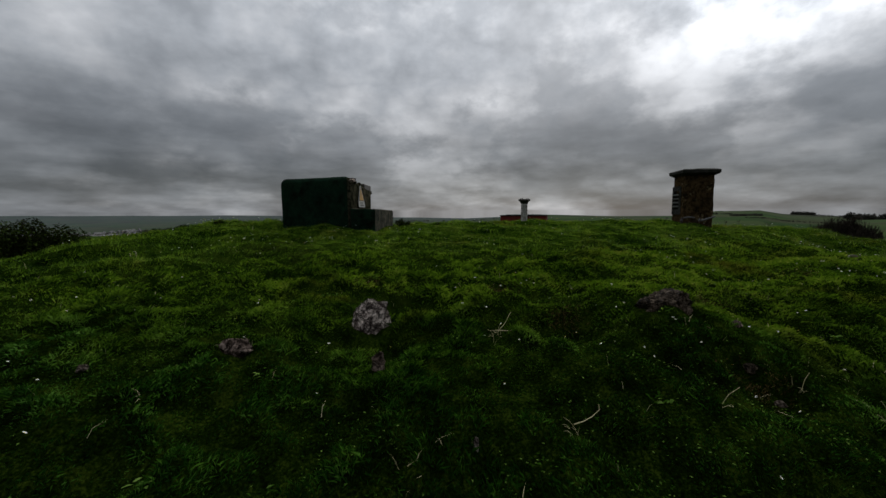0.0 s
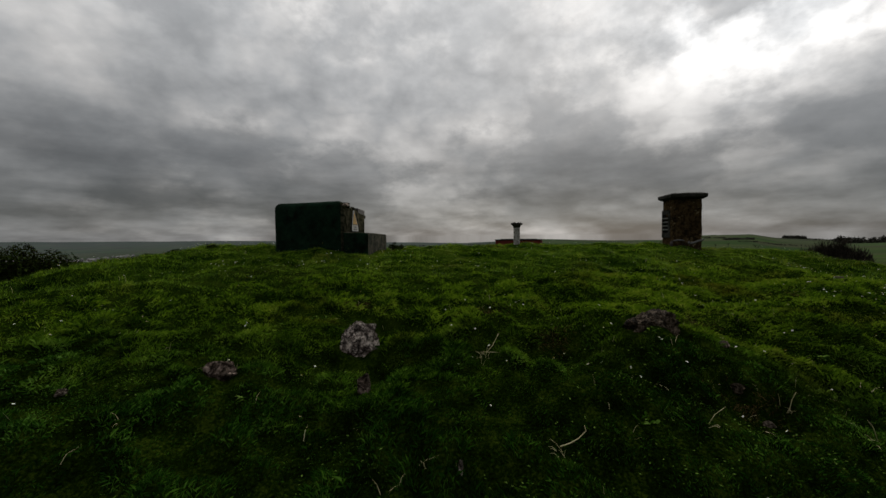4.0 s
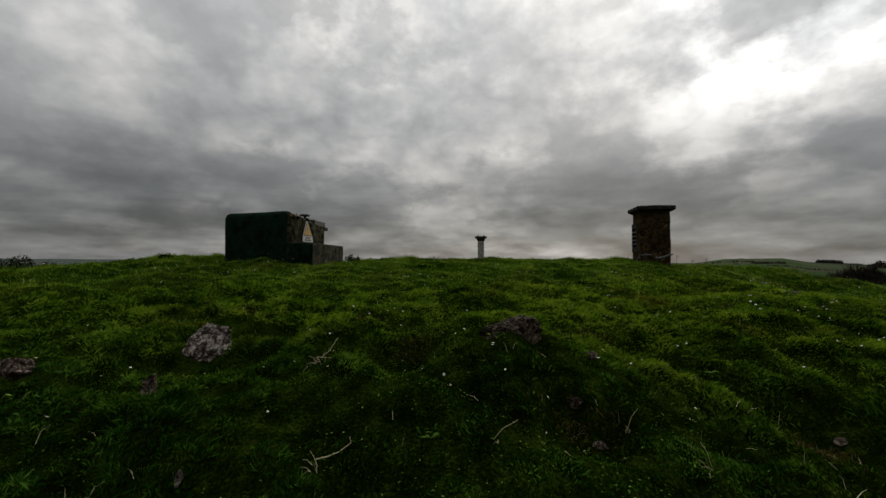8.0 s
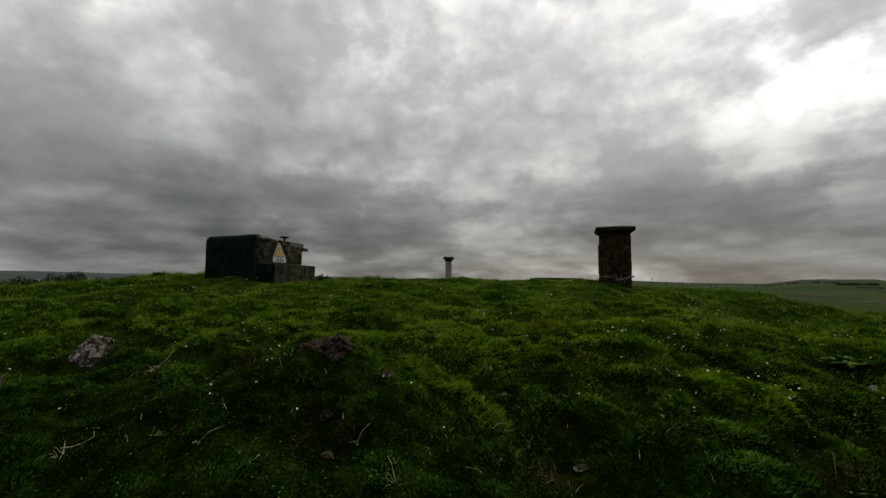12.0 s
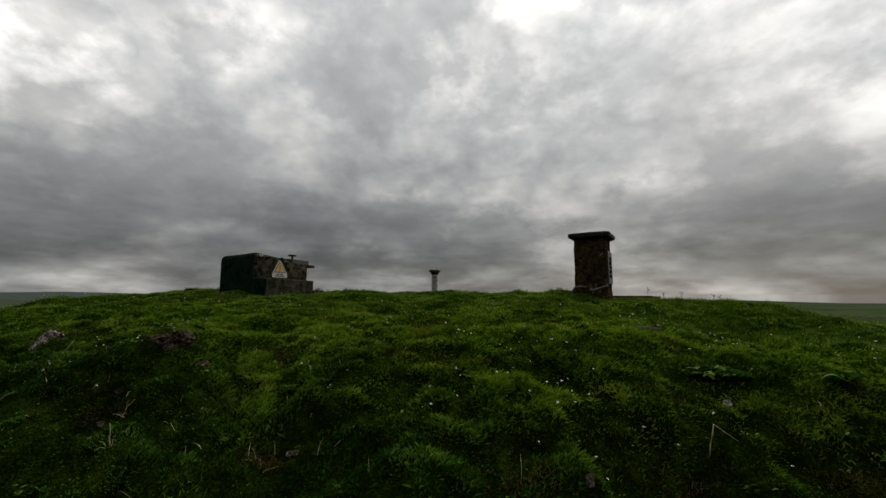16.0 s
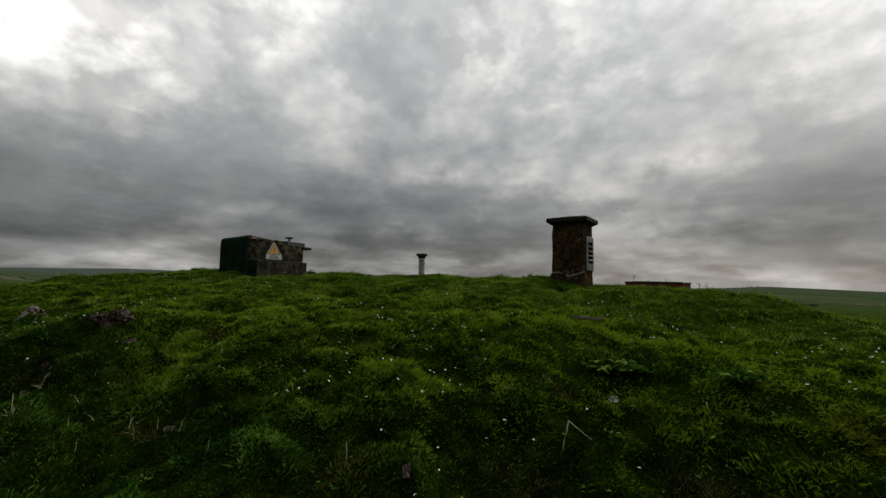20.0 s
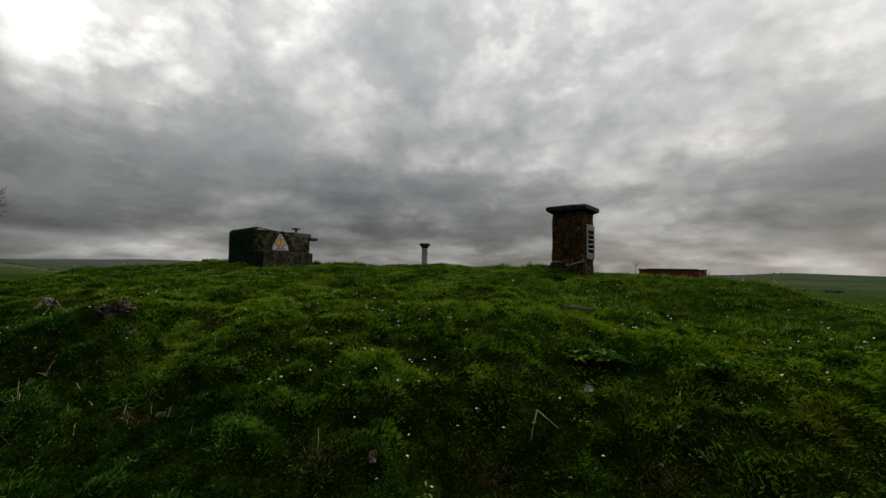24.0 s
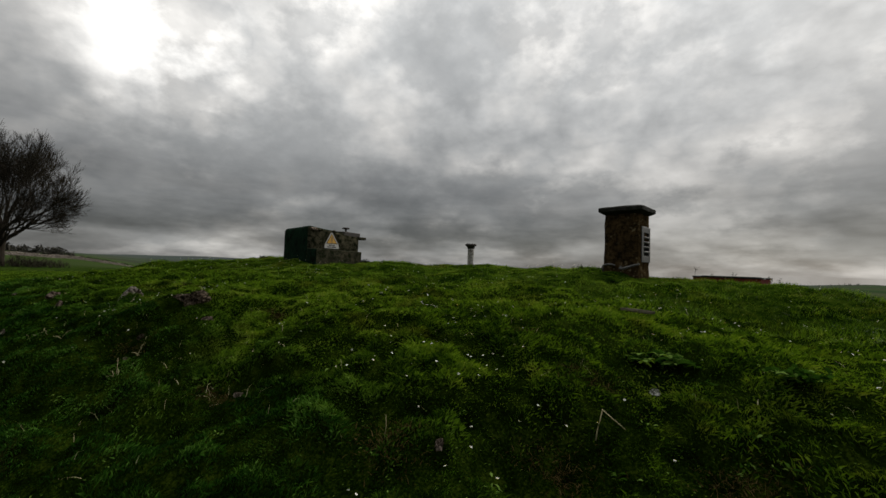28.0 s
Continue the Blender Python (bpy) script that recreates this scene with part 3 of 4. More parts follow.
# ---- entrance hatch ----
def build_hatch():
    ox, oy, z0 = -1.97, 8.98, 2.0
    hatch = thing("bunker_hatch", pose(ox, oy, z0), "dark green painted concrete bunker hatch with a lower plinth", "hatch")

    def rel(*corners):
        return [(x - ox, y - oy) for x, y in corners]

    base = rel((-3.17, 9.30), (-1.97, 8.98), (-1.72, 10.48), (-2.90, 10.80))
    bm = bmesh.new()
    prism(bm, base, [-0.5] * 4, [0.83, 0.86, 0.72, 0.72])
    bm.normal_update()
    up = [e for e in bm.edges if min(v.co.z for v in e.verts) > 0.5]
    tall = [e for e in bm.edges if abs(e.verts[0].co.z - e.verts[1].co.z) > 0.9]
    bmesh.ops.bevel(bm, geom=up + tall, offset=0.11, segments=5, profile=0.5, affect="EDGES")
    split_edges(bm, 5)
    for v in bm.verts:
        v.co += noise.noise_vector(v.co * 2.5) * 0.010 + noise.noise_vector(v.co * 9.0) * 0.004
    bm.normal_update()
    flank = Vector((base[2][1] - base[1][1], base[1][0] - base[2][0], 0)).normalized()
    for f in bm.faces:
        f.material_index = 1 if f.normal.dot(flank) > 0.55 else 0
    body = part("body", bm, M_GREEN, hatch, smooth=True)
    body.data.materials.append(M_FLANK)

    bm = bmesh.new()
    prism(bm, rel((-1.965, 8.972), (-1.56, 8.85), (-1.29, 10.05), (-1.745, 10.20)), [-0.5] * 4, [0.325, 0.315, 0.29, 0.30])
    bmesh.ops.bevel(bm, geom=bm.edges[:], offset=0.018, segments=2, profile=0.5, affect="EDGES")
    split_edges(bm, 5)
    roughen(bm, 0.009, 7.0, 3)
    bm.normal_update()
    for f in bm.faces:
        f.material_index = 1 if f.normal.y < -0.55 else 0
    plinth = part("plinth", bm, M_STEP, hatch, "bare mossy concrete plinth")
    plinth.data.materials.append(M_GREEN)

    # chipped lumps of concrete along the top of the flank
    for k, (s, out, z, size) in enumerate(((0.10, 0.0, 0.775, 0.075), (0.24, -0.01, 0.775, 0.06), (0.50, -0.04, 0.765, 0.05), (0.62, -0.06, 0.755, 0.045), (0.74, -0.05, 0.75, 0.04))):
        x = base[1][0] + (base[2][0] - base[1][0]) * s + out
        y = base[1][1] + (base[2][1] - base[1][1]) * s
        bm = bmesh.new()
        bmesh.ops.create_icosphere(bm, subdivisions=2, radius=size, matrix=Matrix.LocRotScale((x, y, z), None, (0.7, 1.5, 0.5)))
        part("chipped_edge", roughen(bm, size * 0.5, 9.0, 10 + k), M_TAN_STONE if k < 1 else M_STEP, hatch)

    # the steel lid over the far end, its ledge and its lifting wheel
    lid = rel((-2.052, 9.928), (-1.815, 9.992), (-1.734, 10.495), (-2.768, 10.805), (-2.887, 10.251))
    bm = bmesh.new()
    prism(bm, lid, [0.68] * 5, [0.80, 0.795, 0.785, 0.78, 0.80])
    bmesh.ops.bevel(bm, geom=bm.edges[:], offset=0.012, segments=2, profile=0.5, affect="EDGES")
    lid_part = part("lid", bm, M_IRON, hatch, "dark rusted steel lid")
    bm = bmesh.new()
    prism(bm, rel((-1.955, 10.434), (-1.748, 10.474), (-1.734, 10.743), (-1.952, 10.806)), [0.63] * 4, [0.695] * 4)
    bmesh.ops.bevel(bm, geom=bm.edges[:], offset=0.012, segments=2, profile=0.5, affect="EDGES")
    part("ledge", bm, M_STEP, hatch, "projecting concrete ledge under the lid")
    wheel = turned(bmesh.new(), [(0.026, 0.77), (0.024, 0.885), (0.05, 0.89), (0.09, 0.895), (0.096, 0.905), (0.096, 0.925), (0.08, 0.932), (0.02, 0.932)], 16)
    bmesh.ops.translate(wheel, verts=wheel.verts, vec=(-2.105 - ox, 10.363 - oy, 0))
    part("lifting_wheel", wheel, M_IRON, lid_part)

    # warning sign: white board, yellow triangle with a black rim, two lines of small print
    a, b = Vector((*base[1], 0)), Vector((*base[2], 0))
    along = (b - a).normalized()
    out = Vector((along.y, -along.x, 0))
    at = a + along * 0.64 + out * 0.016 + Vector((0, 0, 0.535))
    turn = Matrix((along, Vector((0, 0, 1)), out)).transposed().to_4x4()
    m = Matrix.Translation(at) @ turn @ pose(0, 0, 0, -4, 0, 0) @ Matrix.Scale(1.03, 4)

    def plate(name, outline, depth, mat, parent, lift=0.0, label=""):
        bm = bmesh.new()
        face = bm.faces.new([bm.verts.new((x, y, lift)) for x, y in outline])
        top = bmesh.ops.extrude_face_region(bm, geom=[face])["geom"]
        bmesh.ops.translate(bm, verts=[v for v in top if isinstance(v, bmesh.types.BMVert)], vec=(0, 0, depth))
        bmesh.ops.recalc_face_normals(bm, faces=bm.faces)
        bmesh.ops.transform(bm, matrix=m, verts=bm.verts)
        return part(name, bm, mat, parent, label)

    sign = plate("warning_sign", [(-0.20, -0.165), (-0.185, -0.18), (0.185, -0.18), (0.20, -0.165), (0.19, -0.09), (0.02, 0.185), (-0.02, 0.185), (-0.19, -0.09)], 0.006, M_WHITE, hatch, 0, "white warning sign with a yellow triangle")
    plate("triangle_rim", [(-0.158, -0.075), (0.158, -0.075), (0.0, 0.17)], 0.002, M_BLACK, sign, 0.0065)
    plate("triangle", [(-0.132, -0.06), (0.132, -0.06), (0.0, 0.145)], 0.002, M_YELLOW, sign, 0.009)
    plate("exclamation_bar", [(-0.008, -0.012), (0.008, -0.012), (0.013, 0.085), (-0.013, 0.085)], 0.001, M_BLACK, sign, 0.0115)
    plate("exclamation_dot", [(-0.011, -0.043), (0.011, -0.043), (0.011, -0.022), (-0.011, -0.022)], 0.001, M_BLACK, sign, 0.0115)
    for y, half in ((-0.108, 0.085), (-0.148, 0.12)):
        for k in range(2):
            x0 = -half + k * (half + 0.008)
            plate("print_bar", [(x0, y - 0.011), (x0 + half - 0.008, y - 0.011), (x0 + half - 0.008, y + 0.011), (x0, y + 0.011)], 0.001, M_BLACK, sign, 0.0065)


build_hatch()


# ---- pipe ----
def build_pipe():
    pipe = thing("vent_pipe", pose(1.44, 10.40, 2.05), "white flaking metal pipe with a dark flat cap", "pipe")
    bm = turned(bmesh.new(), [(0.068, -0.3), (0.067, -0.05), (0.066, 0.08), (0.067, 0.2), (0.066, 0.32), (0.066, 0.40)], 28)
    part("tube", roughen(bm, 0.0025, 22, 5), M_PIPE, pipe, smooth=True)
    bm = turned(bmesh.new(), [(0.068, 0.36), (0.078, 0.38), (0.092, 0.41), (0.118, 0.42), (0.122, 0.428), (0.122, 0.455), (0.115, 0.46), (0.03, 0.465)], 28)
    cap = part("cap", bm, M_IRON, pipe, "dark rusted flat cap")
    for k in range(4):
        a = math.pi / 4 + k * math.pi / 2
        bm = turned(bmesh.new(), [(0.011, 0.458), (0.011, 0.474), (0.005, 0.478)], 6)
        bmesh.ops.translate(bm, verts=bm.verts, vec=(0.085 * math.cos(a), 0.085 * math.sin(a), 0))
        part("bolt", bm, M_IRON, cap)


build_pipe()


# ---- brick building behind the mound ----
def build_brick_hut():
    a, b = Vector((7.8, 36.6)), Vector((11.4, 34.9))
    mid, way = (a + b) / 2, b - a
    half, turn = way.length / 2, math.degrees(math.atan2(way.y, way.x))
    hut = thing("brick_building", pose(mid.x, mid.y, -1.19, 0, 0, turn), "low flat-roofed red brick building beyond the mound", "building")
    part("wall", box(bmesh.new(), (-half, 0, -0.6), (half, 2.2, 3.00)), M_BRICK, hut)
    part("coping", box(bmesh.new(), (-half - 0.05, -0.05, 3.003), (half + 0.05, 2.25, 3.09), 0.02, 1), M_CAP, hut, "dark concrete coping")
    part("roof", box(bmesh.new(), (-half + 0.4, 0.4, 3.093), (half - 0.4, 1.8, 3.13), 0.02, 1), M_CAP, hut)


build_brick_hut()
# ---- stones in the turf ----
def build_stone(x, y, size, sink, turn, mat, seed, label, sharp=0.5, shear=0.0):
    """A rough boulder half sunk in the bank; size is its full width, depth and height."""
    z = float(ground_z(x, y))
    bm = bmesh.new()
    rng = random.Random(seed)
    bmesh.ops.create_icosphere(bm, subdivisions=5, radius=0.5)
    # flat broken faces
    cuts = [(Vector((rng.gauss(0, 1), rng.gauss(0, 1), rng.gauss(0, 1))).normalized(), rng.uniform(0.33, 0.45)) for _ in range(13)]
    for v in bm.verts:
        p = v.co.copy()
        cube = Vector(tuple(math.copysign(abs(c * 2) ** 0.5, c) / 2 for c in p))
        v.co = p.lerp(cube, sharp)
        for way, far in cuts:
            v.co -= way * max(v.co.dot(way) - far, 0.0) * 0.95
        q = v.co * 2.4 + Vector((seed * 3.7, seed, seed * 1.3))
        ledge = noise.noise(Vector((q.x * 0.7, q.y * 0.7, q.z * 3.4)))
        v.co *= 1 + 0.16 * noise.noise(q * 1.3) + 0.11 * ledge - 0.20 * max(abs(noise.noise(q * 3.1)) * -6 + 0.55, 0.0) + 0.09 * noise.noise(q * 7) + 0.06 * noise.noise(q * 15)
        v.co.x += shear * v.co.z
        v.co = Vector((v.co.x * size[0], v.co.y * size[1], v.co.z * size[2]))
    data = part("stone", bm, mat, smooth=False)
    data.matrix_world = pose(x, y, z + size[2] * (0.5 - sink), -14, 0, turn)
    return tagged(data, label, "stone", "stones in the turf")


build_stone(-1.385, 5.41, (0.31, 0.19, 0.35), 0.55, 20, M_PALE_STONE, 1, "pale rough lichened stone standing out of the turf", 0.6, 0.25)
build_stone(-2.13, 4.86, (0.20, 0.16, 0.16), 0.42, -10, M_BROWN_STONE, 2, "small brown stone under a grass tuft")
build_stone(-1.285, 4.65, (0.075, 0.07, 0.15), 0.36, 15, M_BROWN_STONE, 3, "narrow pale stone in the turf")
build_stone(0.72, 5.03, (0.42, 0.34, 0.33), 0.66, -10, M_DARK_STONE, 4, "dark reddish boulder sunk in the turf", 0.35)
build_stone(0.93, 4.53, (0.09, 0.08, 0.07), 0.60, 8, M_DARK_STONE, 5, "dark broken stone in a turf hollow")
build_stone(0.985, 4.39, (0.10, 0.06, 0.04), 0.55, -20, M_TAN_STONE, 6, "flat pale stone below a dark one", 0.7)
build_stone(1.20, 4.92, (0.13, 0.08, 0.06), 0.60, 30, M_BROWN_STONE, 7, "low brown stone among daisies")
build_stone(2.37, 4.47, (0.09, 0.06, 0.05), 0.50, 40, M_TAN_STONE, 8, "rounded brownish stone in long grass")
build_stone(4.877, 5.43, (0.06, 0.05, 0.05), 0.22, 10, M_WHITE_STONE, 9, "whitish stone below a leafy tuft")
build_stone(3.95, 4.43, (0.045, 0.04, 0.06), 0.36, 0, M_TAN_STONE, 10, "small upright brownish stone in the turf", 0.7)
build_stone(-0.825, 4.11, (0.028, 0.035, 0.075), 0.35, 0, M_PALE_STONE, 11, "narrow upright stone low on the bank")
build_stone(4.664, 4.52, (0.06, 0.045, 0.035), 0.40, 25, M_TAN_STONE, 12, "flat pale stone low on the bank", 0.7)
build_stone(-2.85, 4.69, (0.07, 0.05, 0.045), 0.4, 35, M_TAN_STONE, 13, "small broken stone in thin turf")


def build_plank():
    x, y = 4.75, 6.93
    bm = box(bmesh.new(), (-0.15, -0.03, -0.018), (0.15, 0.03, 0.014), 0.006, 1)
    split_edges(bm, 3)
    ob = part("timber_offcut", roughen(bm, 0.006, 8, 6), M_PLANK)
    ob.matrix_world = pose(x, y, float(ground_z(x, y)) + 0.045, -8, 3, 4)
    tagged(ob, "short weathered timber offcut lying in the grass", "timber")


build_plank()


def build_stick(points, radii, label, fray=0, seed=0):
    x, y = points[0][:2]
    z = float(ground_z(x, y))
    bm = tube(bmesh.new(), [(px - x, py - y, pz) for px, py, pz in points], radii, 6)
    ob = part("dry_stem", bm, M_STRAW, smooth=True)
    ob.matrix_world = Matrix.Translation((x, y, z))
    tagged(ob, label, "dry stem", "dry stems on the mound")
    rng = random.Random(seed)
    for _ in range(fray):
        p = Vector((rng.uniform(-0.02, 0.02), rng.uniform(-0.02, 0.02), rng.uniform(0, 0.03)))
        q = p + Vector((rng.uniform(-0.06, 0.02), rng.uniform(-0.05, 0.05), rng.uniform(0.0, 0.05)))
        part("fibre", tube(bmesh.new(), [p, (p + q) / 2 + Vector((0, 0, 0.01)), q], [0.0012, 0.0009, 0.0006], 4), M_STRAW, ob)


build_stick([(-0.33, 4.19, 0.05), (-0.28, 4.20, 0.055), (-0.23, 4.21, 0.07), (-0.185, 4.22, 0.10), (-0.19, 4.225, 0.125)], [0.00279, 0.00248, 0.00217, 0.00186, 0.00124], "pale bent dry stem with a frayed root", 7, 1)
build_stick([(4.60, 4.95, 0.0), (4.607, 4.95, 0.055), (4.62, 4.95, 0.11), (4.63, 4.95, 0.165)], [0.0034, 0.0030, 0.0034, 0.0028], "pale snapped dry stem standing upright", 0, 2)
build_stick([(4.63, 4.95, 0.163), (4.69, 4.95, 0.12), (4.74, 4.95, 0.085)], [0.00186, 0.00155, 0.00124], "broken half of a dry stem hanging down", 0, 3)
build_stick([(3.64, 4.40, 0.0), (3.645, 4.41, 0.08), (3.64, 4.41, 0.14)], [0.001364, 0.001116, 0.00062], "thin upright dry stem", 0, 4)
build_stick([(-0.50, 5.00, 0.04), (-0.45, 5.02, 0.08), (-0.40, 5.04, 0.16)], [0.00217, 0.00186, 0.00124], "pale forked dry stem in the turf", 6, 5)
build_stick([(-0.52, 5.00, 0.05), (-0.42, 4.99, 0.045), (-0.36, 5.00, 0.06)], [0.00217, 0.00186, 0.00124], "pale dry stem lying in the turf", 5, 8)
build_stick([(1.14, 4.40, 0.02), (1.17, 4.41, 0.09), (1.21, 4.42, 0.13)], [0.001364, 0.001116, 0.00062], "leaning dry stem in long grass", 4, 6)
build_stick([(1.395, 4.16, 0.02), (1.38, 4.17, 0.09), (1.355, 4.18, 0.13)], [0.001364, 0.001116, 0.00062], "thin dry stem leaning over low on the bank", 3, 7)
build_stick([(0.42, 4.16, 0.02), (0.46, 4.17, 0.06), (0.53, 4.18, 0.09)], [0.001364, 0.001116, 0.00062], "thin dry stem leaning over low on the bank", 2, 9)


def build_weed(x, y, height, seed):
    """A dead hollow-stemmed plant with a sparse head."""
    rng = random.Random(seed)
    z = float(ground_z(x, y))
    bm = bmesh.new()
    lean = Vector((rng.uniform(-0.06, 0.06), rng.uniform(-0.06, 0.06), 1)) * height
    tube(bm, [(0, 0, -0.05), lean * 0.5 + Vector((rng.uniform(-0.01, 0.01), 0, 0)), lean], [0.0034, 0.0026, 0.0016], 5)
    for k in range(rng.randint(4, 7)):
        at = lean * rng.uniform(0.55, 1.0)
        a = rng.uniform(0, 6.28)
        reach = rng.uniform(0.015, 0.05)
        tip = at + Vector((math.cos(a) * reach, math.sin(a) * reach, reach * 0.8))
        tube(bm, [at, (at + tip) / 2 + Vector((0, 0, -0.005)), tip], [0.002, 0.0016, 0.0012], 4)
        for _ in range(3):
            c = tip + Vector((rng.uniform(-0.012, 0.012), rng.uniform(-0.012, 0.012), rng.uniform(0, 0.015)))
            bmesh.ops.create_icosphere(bm, subdivisions=1, radius=0.0035, matrix=Matrix.Translation(c))
    ob = part("dead_weed", bm, M_TWIG)
    ob.matrix_world = Matrix.Translation((x, y, z))
    tagged(ob, "dead brown weed stalk on the crest of the mound", "weed", "dead weeds on the crest")


for k, (x, y, h) in enumerate(((5.52, 10.17, 0.24), (5.72, 10.0, 0.12), (5.98, 9.95, 0.14), (6.38, 9.7, 0.12), (6.47, 9.72, 0.13),
                               (3.86, 8.75, 0.10), (3.92, 8.72, 0.14), (3.99, 8.70, 0.15))):
    build_weed(x, y, h * 0.8, 40 + k)


# ---- turf ----
def away(x, y):
    """The distance from the line that the walk follows."""
    s = np.clip((x + 1.2) / 6.1, 0, 1)
    return np.hypot(x + 1.2 - 6.1 * s, y - 2.5 - 0.3 * s)


def scatter(rng, count, keep, lo, hi):
    x, y = rng.uniform(lo[0], hi[0], count), rng.uniform(lo[1], hi[1], count)
    ok = rng.random(count) < keep(x, y)
    return x[ok], y[ok]


def clear(x, y):
    """Where turf can grow: not inside the concrete or the stones."""
    ok = np.ones(len(x), bool)
    for cx, cy, r in ((4.536, 9.51, 0.31), (1.44, 10.40, 0.08), (-2.40, 9.9, 0.66), (-2.6, 9.4, 0.32), (-2.1, 9.25, 0.28), (-1.65, 9.1, 0.27), (-1.52, 9.75, 0.30), (-1.385, 5.27, 0.19), (0.70, 4.95, 0.23), (-2.13, 4.80, 0.12), (4.877, 5.42, 0.05), (3.95, 4.42, 0.04), (-1.285, 4.62, 0.07), (0.93, 4.50, 0.06), (0.985, 4.38, 0.05), (1.20, 4.9, 0.05), (2.37, 4.45, 0.05)):
        ok &= np.hypot(x - cx, y - cy) > r
    return ok


def hollow(x, y):
    """Thinner turf in the hollows."""
    thin = np.ones(len(x))
    for hx, hy, hr, deep in HOLLOWS:
        thin -= 0.85 * np.exp(-(((x - hx) / hr) ** 2 + ((y - hy) / (0.7 * hr)) ** 2) ** 2)
    for sx, sy, sr in SCARS:
        thin -= 0.7 * np.exp(-(((x - sx) / sr) ** 2 + ((y - sy) / (0.6 * sr)) ** 2))
    return np.clip(thin, 0.12, 1)


def blades(rng, x, y, length, width, lean, bend):
    """One mesh of bent blades: two quads' worth of width that end in a point."""
    n = len(x)
    z = ground_z(x, y) - 0.008
    a = rng.uniform(0, 2 * math.pi, n)
    side = np.c_[np.cos(a), np.sin(a), np.zeros(n)] * (width / 2)[:, None]
    root = np.c_[x, y, z]
    tilt = np.c_[lean, np.zeros(n)]
    rise = np.sqrt(np.maximum(1 - (lean ** 2).sum(1), 0.08))
    mid = root + (tilt * 0.42 + np.c_[np.zeros((n, 2)), rise * 0.60]) * length[:, None]
    tip = root + (tilt * (1.0 + bend)[:, None] + np.c_[np.zeros((n, 2)), rise * (1.0 - 0.45 * bend)]) * length[:, None]
    verts = np.stack([root - side, root + side, mid + side * 0.75, mid - side * 0.75, tip], 1).reshape(-1, 3)
    k = np.arange(n)[:, None] * 5
    return verts, [k + np.array([[0, 1, 2, 3]]), k + np.array([[3, 2, 4]])]


def build_grass():
    rng = np.random.default_rng(11)
    lo, hi = (-28, 0.5), (22, 27)

    def keep(x, y):
        d = away(x, y)
        want = np.clip(10500 * (2.6 / np.maximum(d, 1.2)) ** 1.4, 330, 10500) * np.where(y < 3.0, 0.12, 1.0)
        clump = 0.55 + 0.75 * (value_noise(x / 0.16, y / 0.16, 21) * 0.5 + 0.5)
        bare = value_noise(x / 0.8, y / 0.8, 25) + 0.5 * value_noise(x / 0.3, y / 0.3, 26)
        return want / 11050 * clump * np.where(bare > 0.8, 0.65, 1.0) * hollow(x, y)

    xs, ys = [], []
    for _ in range(33):
        x, y = scatter(rng, 500000, keep, lo, hi)
        xs.append(x), ys.append(y)
    x, y = np.concatenate(xs), np.concatenate(ys)
    ok = clear(x, y)
    x, y = x[ok], y[ok]
    d, n = away(x, y), len(x)
    lumps = np.tanh(3.0 * (value_noise(x / 0.17 + 3, y / 0.14, 7) + 0.45 * value_noise(x / 0.09, y / 0.08, 8)))
    tall = np.clip(0.45 + 0.3 * value_noise(x / 0.45, y / 0.45, 22) + 0.4 * lumps, 0, 1)
    tuft = np.clip(value_noise(x / 0.9 + 3, y / 0.9, 23), 0, 1)
    length = (0.024 + 0.030 * tall + 0.040 * tuft * tall) * (1 - 0.5 * np.exp(-((x - 4.4) ** 2 + (y - 9.0) ** 2) / 0.6)) * np.clip(0.30 + 0.17 * d, 0.5, 1.0) * rng.uniform(0.55, 1.35, n)
    width = rng.uniform(0.0012, 0.0027, n) * np.clip(d / 2.4, 0.75, 6.0)
    swirl = value_noise(x / 0.45, y / 0.45, 24) * 2.6 + 0.6
    # blades drape outwards over the sides of their tuft
    step = 0.03
    slope = np.c_[tussocks(x - step, y) - tussocks(x + step, y), tussocks(x, y - step) - tussocks(x, y + step)] / (2 * step)
    push = np.c_[np.cos(swirl), np.sin(swirl)] * 0.22 + np.clip(slope, -1, 1) * 0.32
    lean = push + rng.normal(0, 1, (n, 2)) * np.clip(0.20 + 0.09 * d, 0.28, 0.50)[:, None]
    size = np.linalg.norm(lean, axis=1, keepdims=True)
    lean = lean / np.maximum(size, 1e-6) * np.minimum(size, 0.93)
    bend = rng.uniform(0.0, 0.5, n)
    for name, pick, label, fine in (("grass", d < 4.6, "short tufted green grass covering the mound", True), ("far_grass", d >= 4.6, "short green grass over the crest and round the mound", False)):
        verts, faces = blades(rng, x[pick], y[pick], length[pick], width[pick] * (1.0 if fine else 1.5), lean[pick], bend[pick])
        if not fine:
            # one slender triangle a blade
            verts = verts.reshape(-1, 5, 3)[:, (0, 1, 4)].reshape(-1, 3)
            faces = np.arange(len(verts)).reshape(-1, 3)
        else:
            verts = verts.reshape(-1, 5, 3)[:, (0, 1, 2, 4)].reshape(-1, 3)
            faces = np.arange(len(verts)).reshape(-1, 4)
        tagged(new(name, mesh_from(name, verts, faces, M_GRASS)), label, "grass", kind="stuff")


build_grass()


